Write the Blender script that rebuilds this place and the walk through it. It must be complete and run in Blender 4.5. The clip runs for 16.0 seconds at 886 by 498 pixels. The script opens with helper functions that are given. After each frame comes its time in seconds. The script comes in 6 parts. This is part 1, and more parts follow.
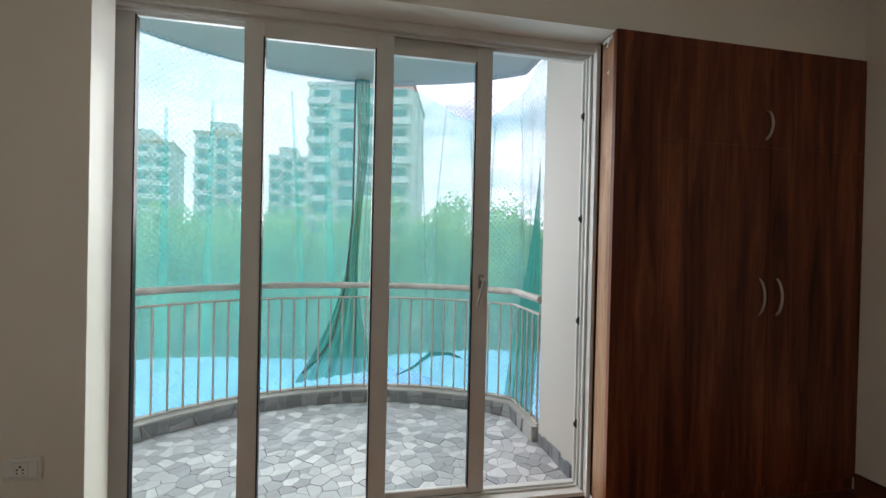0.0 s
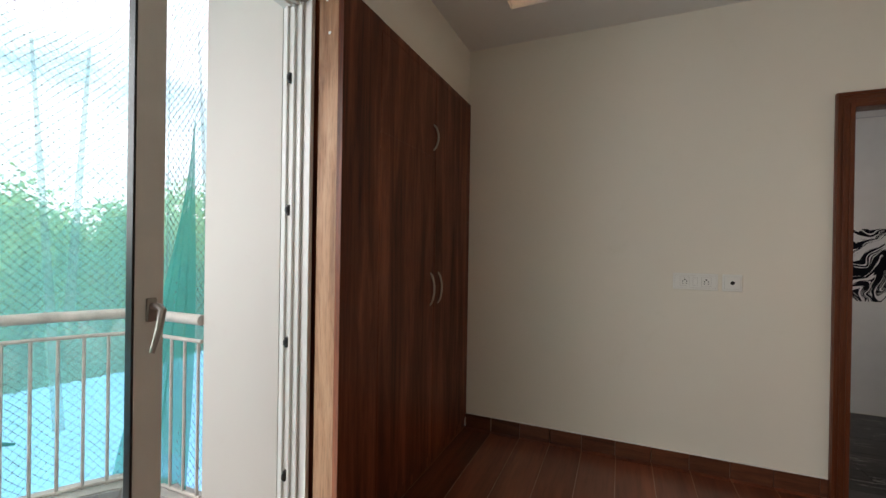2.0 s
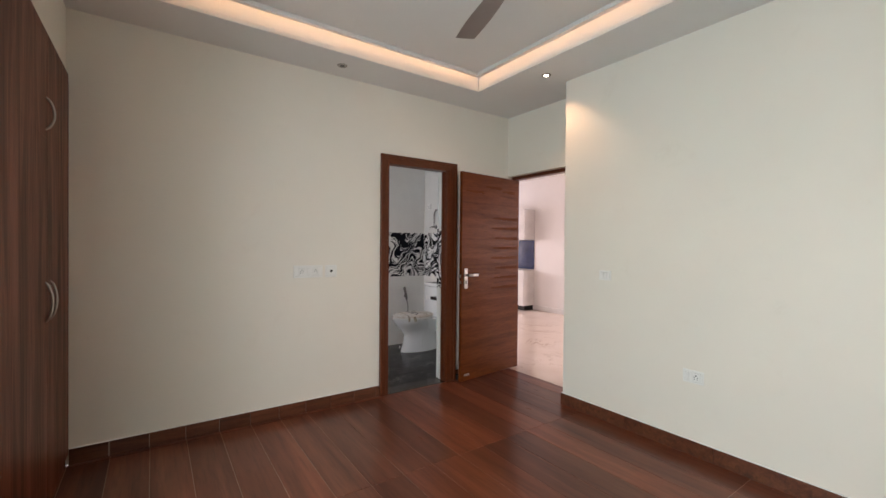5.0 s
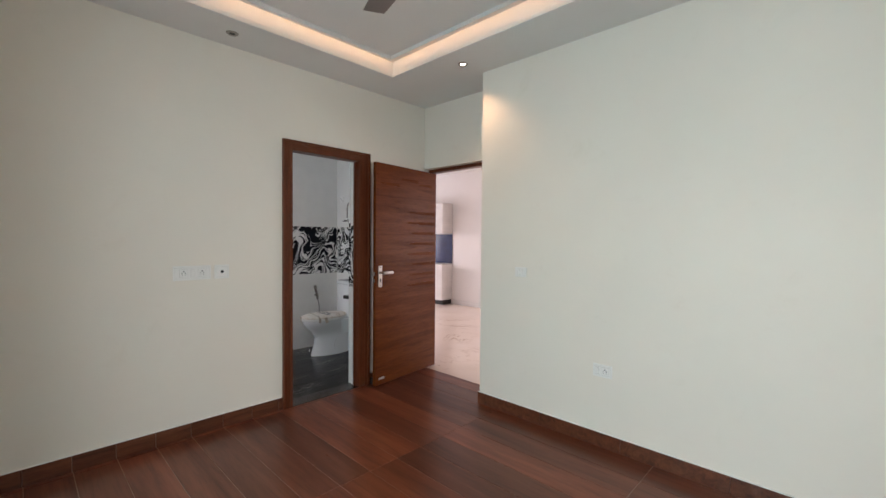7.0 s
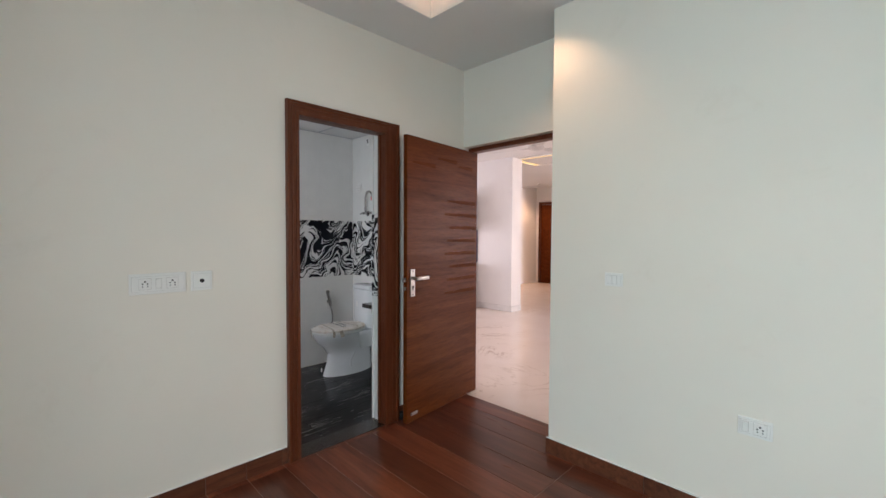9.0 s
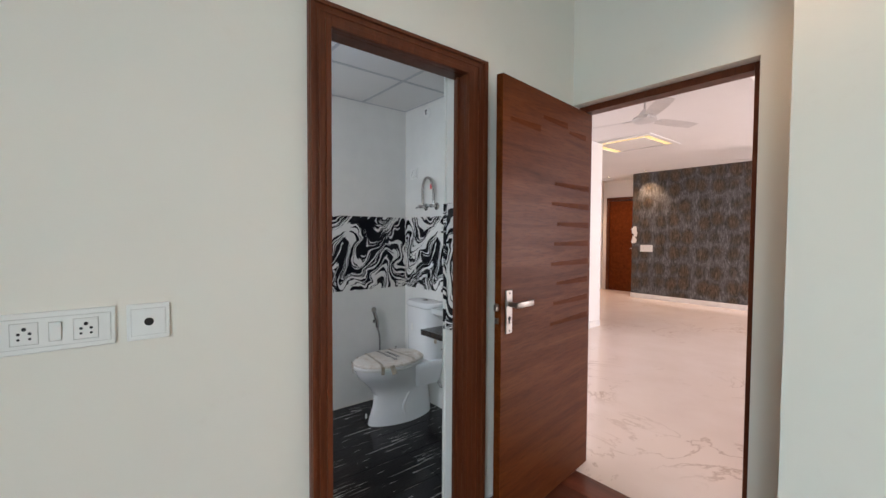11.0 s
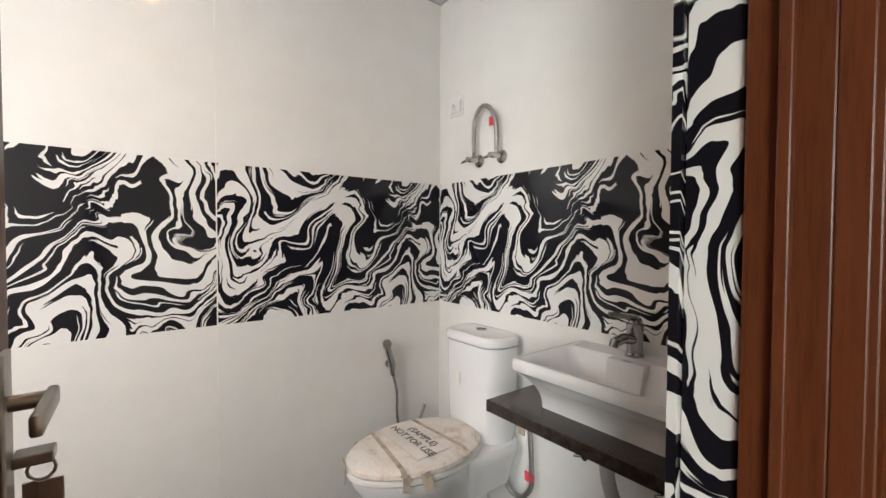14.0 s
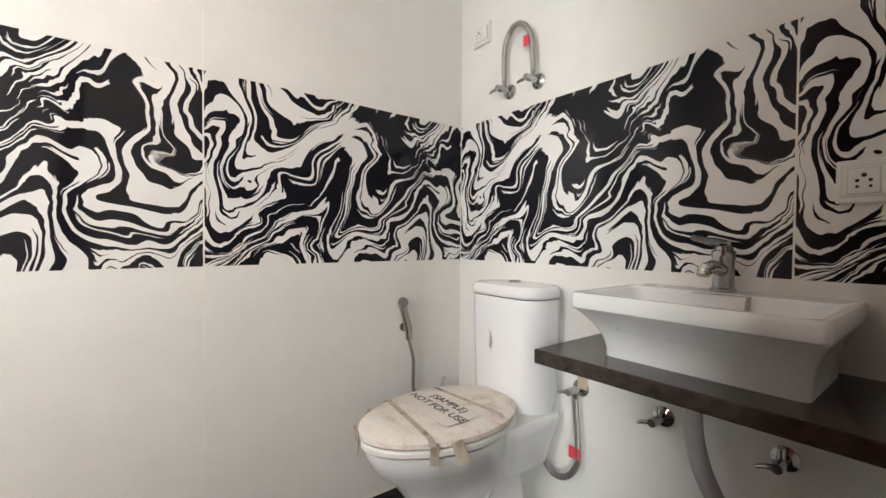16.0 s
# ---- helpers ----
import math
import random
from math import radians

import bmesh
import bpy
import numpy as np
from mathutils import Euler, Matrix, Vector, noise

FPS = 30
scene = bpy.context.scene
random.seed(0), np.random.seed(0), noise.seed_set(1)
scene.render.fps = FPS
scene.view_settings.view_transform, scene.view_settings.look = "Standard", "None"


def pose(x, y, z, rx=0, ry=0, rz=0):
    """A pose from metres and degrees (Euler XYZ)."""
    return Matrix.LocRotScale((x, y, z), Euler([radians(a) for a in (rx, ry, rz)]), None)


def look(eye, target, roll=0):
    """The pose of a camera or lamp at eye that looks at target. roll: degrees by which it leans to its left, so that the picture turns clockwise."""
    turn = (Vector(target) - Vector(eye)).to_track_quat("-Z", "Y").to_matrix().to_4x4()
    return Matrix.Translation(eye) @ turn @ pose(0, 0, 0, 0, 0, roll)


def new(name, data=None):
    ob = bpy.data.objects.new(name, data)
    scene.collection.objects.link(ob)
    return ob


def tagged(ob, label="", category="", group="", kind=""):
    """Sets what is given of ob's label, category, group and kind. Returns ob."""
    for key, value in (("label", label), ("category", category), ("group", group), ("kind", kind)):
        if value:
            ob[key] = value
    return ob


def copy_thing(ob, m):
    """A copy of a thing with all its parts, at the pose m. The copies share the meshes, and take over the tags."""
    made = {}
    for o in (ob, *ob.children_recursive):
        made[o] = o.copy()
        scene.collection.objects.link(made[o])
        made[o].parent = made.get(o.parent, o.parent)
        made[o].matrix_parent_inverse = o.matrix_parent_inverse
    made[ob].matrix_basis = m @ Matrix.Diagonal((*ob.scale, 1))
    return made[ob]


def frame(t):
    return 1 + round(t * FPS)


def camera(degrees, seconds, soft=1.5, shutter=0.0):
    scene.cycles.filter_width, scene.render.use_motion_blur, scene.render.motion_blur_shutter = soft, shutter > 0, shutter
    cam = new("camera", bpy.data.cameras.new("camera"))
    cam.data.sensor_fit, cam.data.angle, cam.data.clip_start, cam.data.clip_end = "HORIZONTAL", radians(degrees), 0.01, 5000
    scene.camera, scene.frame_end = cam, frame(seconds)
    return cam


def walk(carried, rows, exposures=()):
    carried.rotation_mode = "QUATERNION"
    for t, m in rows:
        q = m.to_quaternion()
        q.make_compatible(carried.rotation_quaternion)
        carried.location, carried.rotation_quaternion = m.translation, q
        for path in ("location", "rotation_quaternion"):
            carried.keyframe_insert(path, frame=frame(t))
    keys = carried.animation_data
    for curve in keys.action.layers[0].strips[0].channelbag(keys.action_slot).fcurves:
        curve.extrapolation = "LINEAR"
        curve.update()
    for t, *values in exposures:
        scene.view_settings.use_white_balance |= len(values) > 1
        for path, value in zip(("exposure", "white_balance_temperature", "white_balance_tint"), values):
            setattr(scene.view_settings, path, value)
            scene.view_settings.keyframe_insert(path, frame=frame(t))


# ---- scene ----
cam = camera(94.0, 16.0)
PATH = [
    (0, (0.224, -0.125, 1.315), (0.59, 1.841, 1.3), 1.3),
    (0.5, (0.11, 0.068, 1.344), (0.862, 1.92, 1.314), 1.2),
    (1, (0.06, 0.279, 1.296), (1.229, 1.901, 1.284), 0.9),
    (1.5, (0.061, 0.479, 1.294), (1.614, 1.74, 1.3), 0.8),
    (2, (0.034, 0.671, 1.331), (1.871, 1.462, 1.325), 0.9),
    (2.5, (-0.026, 0.823, 1.359), (1.951, 1.126, 1.342), 0.8),
    (3, (-0.149, 0.941, 1.356), (1.846, 0.81, 1.345), 0.6),
    (3.5, (-0.262, 1.061, 1.371), (1.681, 0.585, 1.356), 0.5),
    (4, (-0.352, 1.211, 1.378), (1.499, 0.454, 1.363), 0.5),
    (4.5, (-0.418, 1.288, 1.368), (1.325, 0.309, 1.357), 0.5),
    (5, (-0.445, 1.289, 1.374), (1.194, 0.141, 1.356), 0.5),
    (7.5, (-0.182, 1.034, 1.404), (1.189, -0.421, 1.348), 0.5),
    (8, (0.035, 0.943, 1.39), (1.402, -0.515, 1.328), 0.5),
    (10.5, (1.275, 0.283, 1.404), (2.805, -1.003, 1.336), 0.2),
    (11, (1.541, 0.154, 1.394), (3.089, -1.11, 1.326), 0.3),
    (11.5, (1.811, -0.027, 1.399), (3.371, -1.277, 1.327), 0.2),
    (12, (2.064, -0.158, 1.387), (3.624, -1.408, 1.317), 0.3),
    (12.5, (2.341, -0.286, 1.371), (3.905, -1.531, 1.311), 0.5),
    (13, (2.559, -0.408, 1.362), (4.132, -1.642, 1.307), 0.2),
    (13.5, (2.726, -0.534, 1.337), (4.304, -1.76, 1.278), 0.3),
    (14, (2.869, -0.597, 1.268), (4.452, -1.818, 1.214), 0.2),
    (14.5, (3.006, -0.642, 1.214), (4.588, -1.865, 1.163), 0.3),
    (15, (3.089, -0.66, 1.165), (4.673, -1.881, 1.117), 0.3),
    (15.5, (3.127, -0.66, 1.123), (4.707, -1.886, 1.077), 0.3),
    (16, (3.133, -0.671, 1.023), (4.714, -1.896, 0.982), 0.4),
]
EXPOSURES = [(0.0, 0.24, 6700, 20), (0.8, -0.05, 7050, 24), (1.4, 0.0, 7150, 24), (2.0, 0.62, 7000, 22), (2.5, 0.92, 6950, 24), (3.0, 1.25, 6950, 26), (3.8, 1.3, 6950, 26), (5.0, 1.28, 6700, 22), (8.0, 1.2, 6250, 18), (11.0, 1.45, 6050, 15), (12.5, 1.65, 6250, 14), (13.5, 2.0, 6850, 20), (14.5, 2.3, 7100, 20), (16.0, 2.33, 7050, 19)]
walk(cam, [(t, look(eye, target, roll)) for t, eye, target, roll in PATH], EXPOSURES)

# ---------------- world, sun, lights ----------------
world = bpy.data.worlds.new("world")
scene.world = world
world.use_nodes = True
wn, wl = world.node_tree.nodes, world.node_tree.links
wbg = wn["Background"]
sky = wn.new("ShaderNodeTexSky")
sky.sky_type = "NISHITA"
sky.sun_disc = False
sky.sun_elevation = radians(52)
sky.sun_rotation = radians(326)
sky.dust_density = 2.0
wtc = wn.new("ShaderNodeTexCoord")
wmap = wn.new("ShaderNodeMapping")
wmap.inputs["Scale"].default_value = (1.6, 1.6, 4.2)
wl.new(wtc.outputs["Generated"], wmap.inputs["Vector"])
wnz = wn.new("ShaderNodeTexNoise")
wnz.inputs["Scale"].default_value = 2.2
wnz.inputs["Detail"].default_value = 7
wnz.inputs["Roughness"].default_value = 0.58
wl.new(wmap.outputs["Vector"], wnz.inputs["Vector"])
wramp = wn.new("ShaderNodeValToRGB")
wramp.color_ramp.elements[0].position = 0.33
wramp.color_ramp.elements[1].position = 0.56
wl.new(wnz.outputs["Fac"], wramp.inputs["Fac"])
wmix = wn.new("ShaderNodeMix")
wmix.data_type = "RGBA"
wl.new(wramp.outputs["Color"], wmix.inputs[0])
wl.new(sky.outputs["Color"], wmix.inputs[6])
wmix.inputs[7].default_value = (9.4, 9.7, 11.0, 1)
wl.new(wmix.outputs[2], wbg.inputs["Color"])
wbg.inputs["Strength"].default_value = 0.15

sun_data = bpy.data.lights.new("sun", "SUN")
sun_data.energy, sun_data.angle, sun_data.color = 1.5, radians(20), (1.0, 0.95, 0.88)
sun = new("sun", sun_data)
sun.matrix_world = look((-8, 12, 20), (0, 0, 0))


def area_lamp(name, eye, target, sx, sy, watts, colour=(1, 1, 1)):
    d = bpy.data.lights.new(name, "AREA")
    d.shape, d.size, d.size_y, d.energy, d.color = "RECTANGLE", sx, sy, watts, colour
    o = new(name, d)
    o.matrix_world = look(eye, target)
    return o


def spot_lamp(name, at, watts, colour, angle=75, size=0.03):
    d = bpy.data.lights.new(name, "SPOT")
    d.energy, d.color, d.spot_size, d.spot_blend, d.shadow_soft_size = watts, colour, radians(angle), 0.7, size
    o = new(name, d)
    o.matrix_world = pose(*at)
    return o


WARM = (1.0, 0.62, 0.34)
# daylight in the openings, and fill lamps at two assumed windows
area_lamp("daylight_balcony", (0.28, 1.86, 1.05), (0.28, 0, 1.0), 2.2, 1.95, 14, (0.80, 1.0, 0.93))
area_lamp("daylight_railing", (-0.30, 2.86, 1.90), (0.75, 0.2, 0.35), 1.3, 1.2, 27, (0.92, 0.97, 1.0))
# fill for the basin wall, from an assumed north window out of view
area_lamp("daylight_bath", (3.50, 0.54, 1.66), (3.5, -1.7, 0.9), 0.55, 0.84, 5.8, (0.88, 0.97, 1.0))
area_lamp("daylight_hall", (-0.97, -8.0, 1.4), (4, -6.6, 0.4), 2.0, 2.2, 84, (1.0, 0.88, 0.80))
# fill that brightens the hall wall, from an added, unseen east window
area_lamp("daylight_kitchen", (8.88, -3.6, 1.5), (5.0, -4.4, 0.8), 1.5, 1.5, 28, (1.0, 0.93, 0.92))
# ceiling spots that are lit
spot_lamp("spot_bedroom", (1.90, -1.39, 2.785), 7, WARM, 120)
spot_lamp("spot_bath", (3.82, -0.71, 2.46), 1.6, (1.0, 0.64, 0.33), 150)
spot_lamp("spot_hall", (5.74, -8.93, 2.785), 26, WARM, 100)
spot_lamp("spot_hall_wall", (3.10, -8.93, 2.785), 26, WARM, 100)
spot_lamp("spot_hall_passage", (6.75, -9.2, 2.785), 30, WARM, 120)

# ---------------- materials ----------------
MATS = {}


def nodes_of(name):
    m = bpy.data.materials.new(name)
    m.use_nodes = True
    n, l = m.node_tree.nodes, m.node_tree.links
    return m, n, l, n["Principled BSDF"]


def coords(n, l, scale=(1, 1, 1), rot=(0, 0, 0), kind="Object"):
    tc = n.new("ShaderNodeTexCoord")
    mp = n.new("ShaderNodeMapping")
    mp.inputs["Scale"].default_value = scale
    mp.inputs["Rotation"].default_value = rot
    l.new(tc.outputs[kind], mp.inputs["Vector"])
    return mp.outputs["Vector"]


def noise_tex(n, l, vec, scale, detail=4, rough=0.55, distortion=0.0):
    t = n.new("ShaderNodeTexNoise")
    t.inputs["Scale"].default_value = scale
    t.inputs["Detail"].default_value = detail
    t.inputs["Roughness"].default_value = rough
    t.inputs["Distortion"].default_value = distortion
    l.new(vec, t.inputs["Vector"])
    return t.outputs["Fac"]


def ramp(n, l, fac, stops, interp="LINEAR"):
    r = n.new("ShaderNodeValToRGB")
    r.color_ramp.interpolation = interp
    e = r.color_ramp.elements
    while len(e) < len(stops):
        e.new(0.5)
    for el, (p, c) in zip(e, stops):
        el.position = p
        el.color = (*c, 1) if len(c) == 3 else c
    l.new(fac, r.inputs["Fac"])
    return r.outputs["Color"]


def mixc(n, l, fac, a, b, mode="MIX"):
    x = n.new("ShaderNodeMix")
    x.data_type, x.blend_type = "RGBA", mode
    for sock, v in ((x.inputs[0], fac), (x.inputs[6], a), (x.inputs[7], b)):
        if isinstance(v, (int, float)):
            sock.default_value = v
        elif isinstance(v, tuple):
            sock.default_value = (*v, 1) if len(v) == 3 else v
        else:
            l.new(v, sock)
    return x.outputs[2]


def bump(n, l, bsdf, height, strength=0.2, dist=0.002):
    b = n.new("ShaderNodeBump")
    b.inputs["Strength"].default_value = strength
    b.inputs["Distance"].default_value = dist
    l.new(height, b.inputs["Height"])
    l.new(b.outputs["Normal"], bsdf.inputs["Normal"])


def plain(name, colour, rough=0.5, metal=0.0, vary=0.12, scale=6.0, bumpy=0.05, fine=120, coat=0.0):
    """A paint, plastic, ceramic or metal with slight two-scale variation."""
    if name in MATS:
        return MATS[name]
    m, n, l, b = nodes_of(name)
    v = coords(n, l)
    big = noise_tex(n, l, v, scale, 5, 0.6)
    dark = tuple(c * (1 - vary) for c in colour)
    lite = tuple(min(1, c * (1 + vary * 0.5)) for c in colour)
    l.new(ramp(n, l, big, [(0.3, dark), (0.7, lite)]), b.inputs["Base Color"])
    b.inputs["Metallic"].default_value = metal
    small = noise_tex(n, l, v, fine, 3, 0.6)
    rr = ramp(n, l, big, [(0.3, (max(0.02, rough * 0.85),) * 3), (0.7, (min(1, rough * 1.15),) * 3)])
    l.new(rr, b.inputs["Roughness"])
    if coat:
        b.inputs["Coat Weight"].default_value = coat
        b.inputs["Coat Roughness"].default_value = 0.08
    if bumpy:
        bump(n, l, b, small, bumpy, 0.002)
    MATS[name] = m
    return m


def wall_paint(name, colour, soil=(0.8, 0.76, 0.7)):
    m, n, l, b = nodes_of(name)
    v = coords(n, l)
    big = noise_tex(n, l, v, 1.3, 5, 0.6)
    c = ramp(n, l, big, [(0.25, tuple(x * 0.95 for x in colour)), (0.75, colour)])
    smudge = noise_tex(n, l, v, 3.7, 6, 0.7, 0.6)
    f = ramp(n, l, smudge, [(0.60, (0, 0, 0)), (0.82, (0.28, 0.28, 0.28))])
    c = mixc(n, l, f, c, mixc(n, l, 1.0, c, soil, "MULTIPLY"))
    l.new(c, b.inputs["Base Color"])
    b.inputs["Roughness"].default_value = 0.55
    b.inputs["Specular IOR Level"].default_value = 0.35
    roll = noise_tex(n, l, v, 160, 3, 0.6)
    wave = noise_tex(n, l, v, 7, 2, 0.5)
    bump(n, l, b, mixc(n, l, 0.6, roll, wave), 0.12, 0.004)
    MATS[name] = m
    return m


def wood(name, dark, mid, light, along="z", rough=0.4, grain=1.0, coat=0.0, random_tone=0.0, rings=3.0, spec=0.4):
    """Wood or wood-print with streaks along one axis."""
    m, n, l, b = nodes_of(name)
    sc = {"x": (0.7, 9, 9), "y": (9, 0.7, 9), "z": (9, 9, 0.7)}[along]
    v = coords(n, l, tuple(s * grain for s in sc))
    if random_tone:
        oi = n.new("ShaderNodeObjectInfo")
        off = n.new("ShaderNodeVectorMath")
        off.operation = "MULTIPLY_ADD"
        cmb = n.new("ShaderNodeCombineXYZ")
        for i in range(3):
            l.new(oi.outputs["Random"], cmb.inputs[i])
        l.new(cmb.outputs[0], off.inputs[0])
        off.inputs[1].default_value = (37, 53, 71)
        l.new(v, off.inputs[2])
        v = off.outputs[0]
    a = noise_tex(n, l, v, rings, 6, 0.62, 0.7)
    c = ramp(n, l, a, [(0.28, dark), (0.5, mid), (0.74, light)])
    fine = noise_tex(n, l, v, rings * 9, 4, 0.7)
    pores = ramp(n, l, fine, [(0.36, (0.55, 0.5, 0.48)), (0.52, (1, 1, 1))])
    c = mixc(n, l, 0.55, c, mixc(n, l, 1.0, c, pores, "MULTIPLY"))
    if random_tone:
        hv = n.new("ShaderNodeHueSaturation")
        mr = n.new("ShaderNodeMapRange")
        mr.inputs["To Min"].default_value = 1 - random_tone
        mr.inputs["To Max"].default_value = 1 + random_tone
        l.new(oi.outputs["Random"], mr.inputs["Value"])
        l.new(mr.outputs["Result"], hv.inputs["Value"])
        l.new(c, hv.inputs["Color"])
        c = hv.outputs["Color"]
    l.new(c, b.inputs["Base Color"])
    l.new(ramp(n, l, a, [(0.3, (rough * 1.15,) * 3), (0.7, (rough * 0.85,) * 3)]), b.inputs["Roughness"])
    if coat:
        b.inputs["Coat Weight"].default_value = coat
        b.inputs["Coat Roughness"].default_value = 0.12
    b.inputs["Specular IOR Level"].default_value = spec
    bump(n, l, b, fine, 0.10, 0.0015)
    MATS[name] = m
    return m


def maths(n, l, op, a, b=0.0, c=0.0):
    """One math node; numbers or sockets in, socket out."""
    x = n.new("ShaderNodeMath")
    x.operation = op
    for sock, v in zip(x.inputs, (a, b, c)):
        if isinstance(v, (int, float)):
            sock.default_value = v
        else:
            l.new(v, sock)
    return x.outputs[0]


def swirl_tile(name):
    """Black and white marbled ink print on glossy ceramic: lines that rise over two crests and dip into two troughs."""
    m, n, l, b = nodes_of(name)
    v = coords(n, l)

    def warp(vec, scale, amount, detail):
        w = n.new("ShaderNodeTexNoise")
        w.inputs["Scale"].default_value = scale
        w.inputs["Detail"].default_value = detail
        l.new(vec, w.inputs["Vector"])
        sub = n.new("ShaderNodeVectorMath")
        sub.operation = "SUBTRACT"
        l.new(w.outputs["Color"], sub.inputs[0])
        sub.inputs[1].default_value = (0.5, 0.5, 0.5)
        add = n.new("ShaderNodeVectorMath")
        add.operation = "MULTIPLY_ADD"
        l.new(sub.outputs[0], add.inputs[0])
        add.inputs[1].default_value = (amount,) * 3
        l.new(vec, add.inputs[2])
        return add.outputs[0]

    v1 = warp(v, 3.4, 0.30, 1.0)
    v2 = warp(v1, 8.5, 0.10, 1.0)
    v3 = warp(v2, 28.0, 0.019, 1.2)
    sep = n.new("ShaderNodeSeparateXYZ")
    l.new(v3, sep.inputs[0])
    x, z = sep.outputs[0], sep.outputs[2]
    # crests lean to the right towards the top
    lean = maths(n, l, "MULTIPLY_ADD", z, -0.55, x)
    crest = maths(n, l, "COSINE", maths(n, l, "MULTIPLY", maths(n, l, "SUBTRACT", lean, 0.22), 12.4))
    f = maths(n, l, "MULTIPLY_ADD", crest, -0.155, z)
    # uneven line widths: noise that runs fast across the lines and slowly along them
    cmb = n.new("ShaderNodeCombineXYZ")
    l.new(maths(n, l, "MULTIPLY", x, 1.9), cmb.inputs[0])
    l.new(maths(n, l, "MULTIPLY", z, 1.6), cmb.inputs[1])
    l.new(maths(n, l, "MULTIPLY", f, 23.0), cmb.inputs[2])
    lines = noise_tex(n, l, cmb.outputs[0], 1.25, 1.8, 0.62)
    fac = lines
    # pools of white and of ink
    for px, pz, r, amount in ((0.47, 0.47, 0.13, 0.19), (0.66, 0.53, 0.08, -0.12), (0.40, 0.30, 0.085, -0.17), (0.93, 0.30, 0.07, 0.13), (1.02, 0.46, 0.10, -0.05), (0.14, 0.50, 0.09, -0.09), (0.85, 0.22, 0.10, -0.07)):
        d = n.new("ShaderNodeVectorMath")
        d.operation = "DISTANCE"
        l.new(v2, d.inputs[0])
        d.inputs[1].default_value = (px, 0.0, pz)
        g = n.new("ShaderNodeMapRange")
        g.interpolation_type = "SMOOTHSTEP"
        l.new(d.outputs["Value"], g.inputs["Value"])
        g.inputs["From Min"].default_value = r * 0.25
        g.inputs["From Max"].default_value = r * 1.25
        g.inputs["To Min"].default_value = amount
        g.inputs["To Max"].default_value = 0.0
        fac = maths(n, l, "ADD", fac, g.outputs["Result"])
    col = ramp(n, l, fac, [(0.505, (0.010, 0.010, 0.014)), (0.511, (0.78, 0.77, 0.75))])
    l.new(col, b.inputs["Base Color"])
    b.inputs["Roughness"].default_value = 0.07
    b.inputs["IOR"].default_value = 1.35
    MATS[name] = m
    return m


def marble_floor(name):
    m, n, l, b = nodes_of(name)
    v = coords(n, l)
    a = noise_tex(n, l, v, 1.1, 8, 0.6, 1.6)
    vein = ramp(n, l, a, [(0.485, (0.84, 0.71, 0.62)), (0.5, (0.60, 0.46, 0.37)), (0.515, (0.84, 0.71, 0.62))])
    big = noise_tex(n, l, v, 0.9, 4, 0.5)
    keep = ramp(n, l, big, [(0.50, (0, 0, 0)), (0.62, (1, 1, 1))])
    base = ramp(n, l, noise_tex(n, l, v, 2.3, 5), [(0.3, (0.80, 0.67, 0.58)), (0.7, (0.86, 0.74, 0.66))])
    l.new(mixc(n, l, keep, base, vein), b.inputs["Base Color"])
    b.inputs["Roughness"].default_value = 0.09
    MATS[name] = m
    return m


def black_tile(name):
    """Black bath floor tile with thin white streaks running along y."""
    m, n, l, b = nodes_of(name)
    v = coords(n, l, (34, 1.6, 10))
    a = noise_tex(n, l, v, 1.6, 3, 0.6, 0.4)
    line = ramp(n, l, a, [(0.635, (0.010, 0.009, 0.010)), (0.655, (0.70, 0.68, 0.64)), (0.70, (0.05, 0.05, 0.05))])
    a2 = noise_tex(n, l, coords(n, l, (70, 2.6, 10)), 1.3, 2, 0.5)
    l2 = ramp(n, l, a2, [(0.67, (0, 0, 0)), (0.73, (0.30, 0.28, 0.26))])
    l.new(mixc(n, l, 1.0, line, l2, "ADD"), b.inputs["Base Color"])
    b.inputs["Roughness"].default_value = 0.2
    b.inputs["IOR"].default_value = 1.3
    MATS[name] = m
    return m


def wallpaper_mat(name):
    """Blocky grey-brown print with feathered upright shapes."""
    m, n, l, b = nodes_of(name)
    v = coords(n, l, (3.1, 3.1, 2.5))
    wob = n.new("ShaderNodeMix")
    wob.data_type = "RGBA"
    wob.inputs[0].default_value = 0.22
    wn_ = n.new("ShaderNodeTexNoise")
    wn_.inputs["Scale"].default_value = 4.0
    wn_.inputs["Detail"].default_value = 5
    l.new(v, wn_.inputs["Vector"])
    l.new(v, wob.inputs[6])
    l.new(wn_.outputs["Color"], wob.inputs[7])
    vo = n.new("ShaderNodeTexVoronoi")
    vo.inputs["Scale"].default_value = 1.5
    vo.inputs["Randomness"].default_value = 0.4
    l.new(wob.outputs[2], vo.inputs["Vector"])
    d = ramp(n, l, vo.outputs["Distance"], [(0.10, (0.108, 0.079, 0.057)), (0.34, (0.090, 0.073, 0.058)), (0.46, (0.078, 0.076, 0.072)), (0.62, (0.120, 0.126, 0.132))])
    tint = d
    a = noise_tex(n, l, coords(n, l, (22, 22, 5.5)), 1.3, 6, 0.7, 1.4)
    g = ramp(n, l, a, [(0.36, (0.42, 0.40, 0.38)), (0.5, (0.9, 0.87, 0.84)), (0.66, (1.75, 1.7, 1.66))])
    l.new(mixc(n, l, 1.0, tint, g, "MULTIPLY"), b.inputs["Base Color"])
    b.inputs["Roughness"].default_value = 0.6
    b.inputs["Specular IOR Level"].default_value = 0.2
    bump(n, l, b, a, 0.15, 0.002)
    MATS[name] = m
    return m


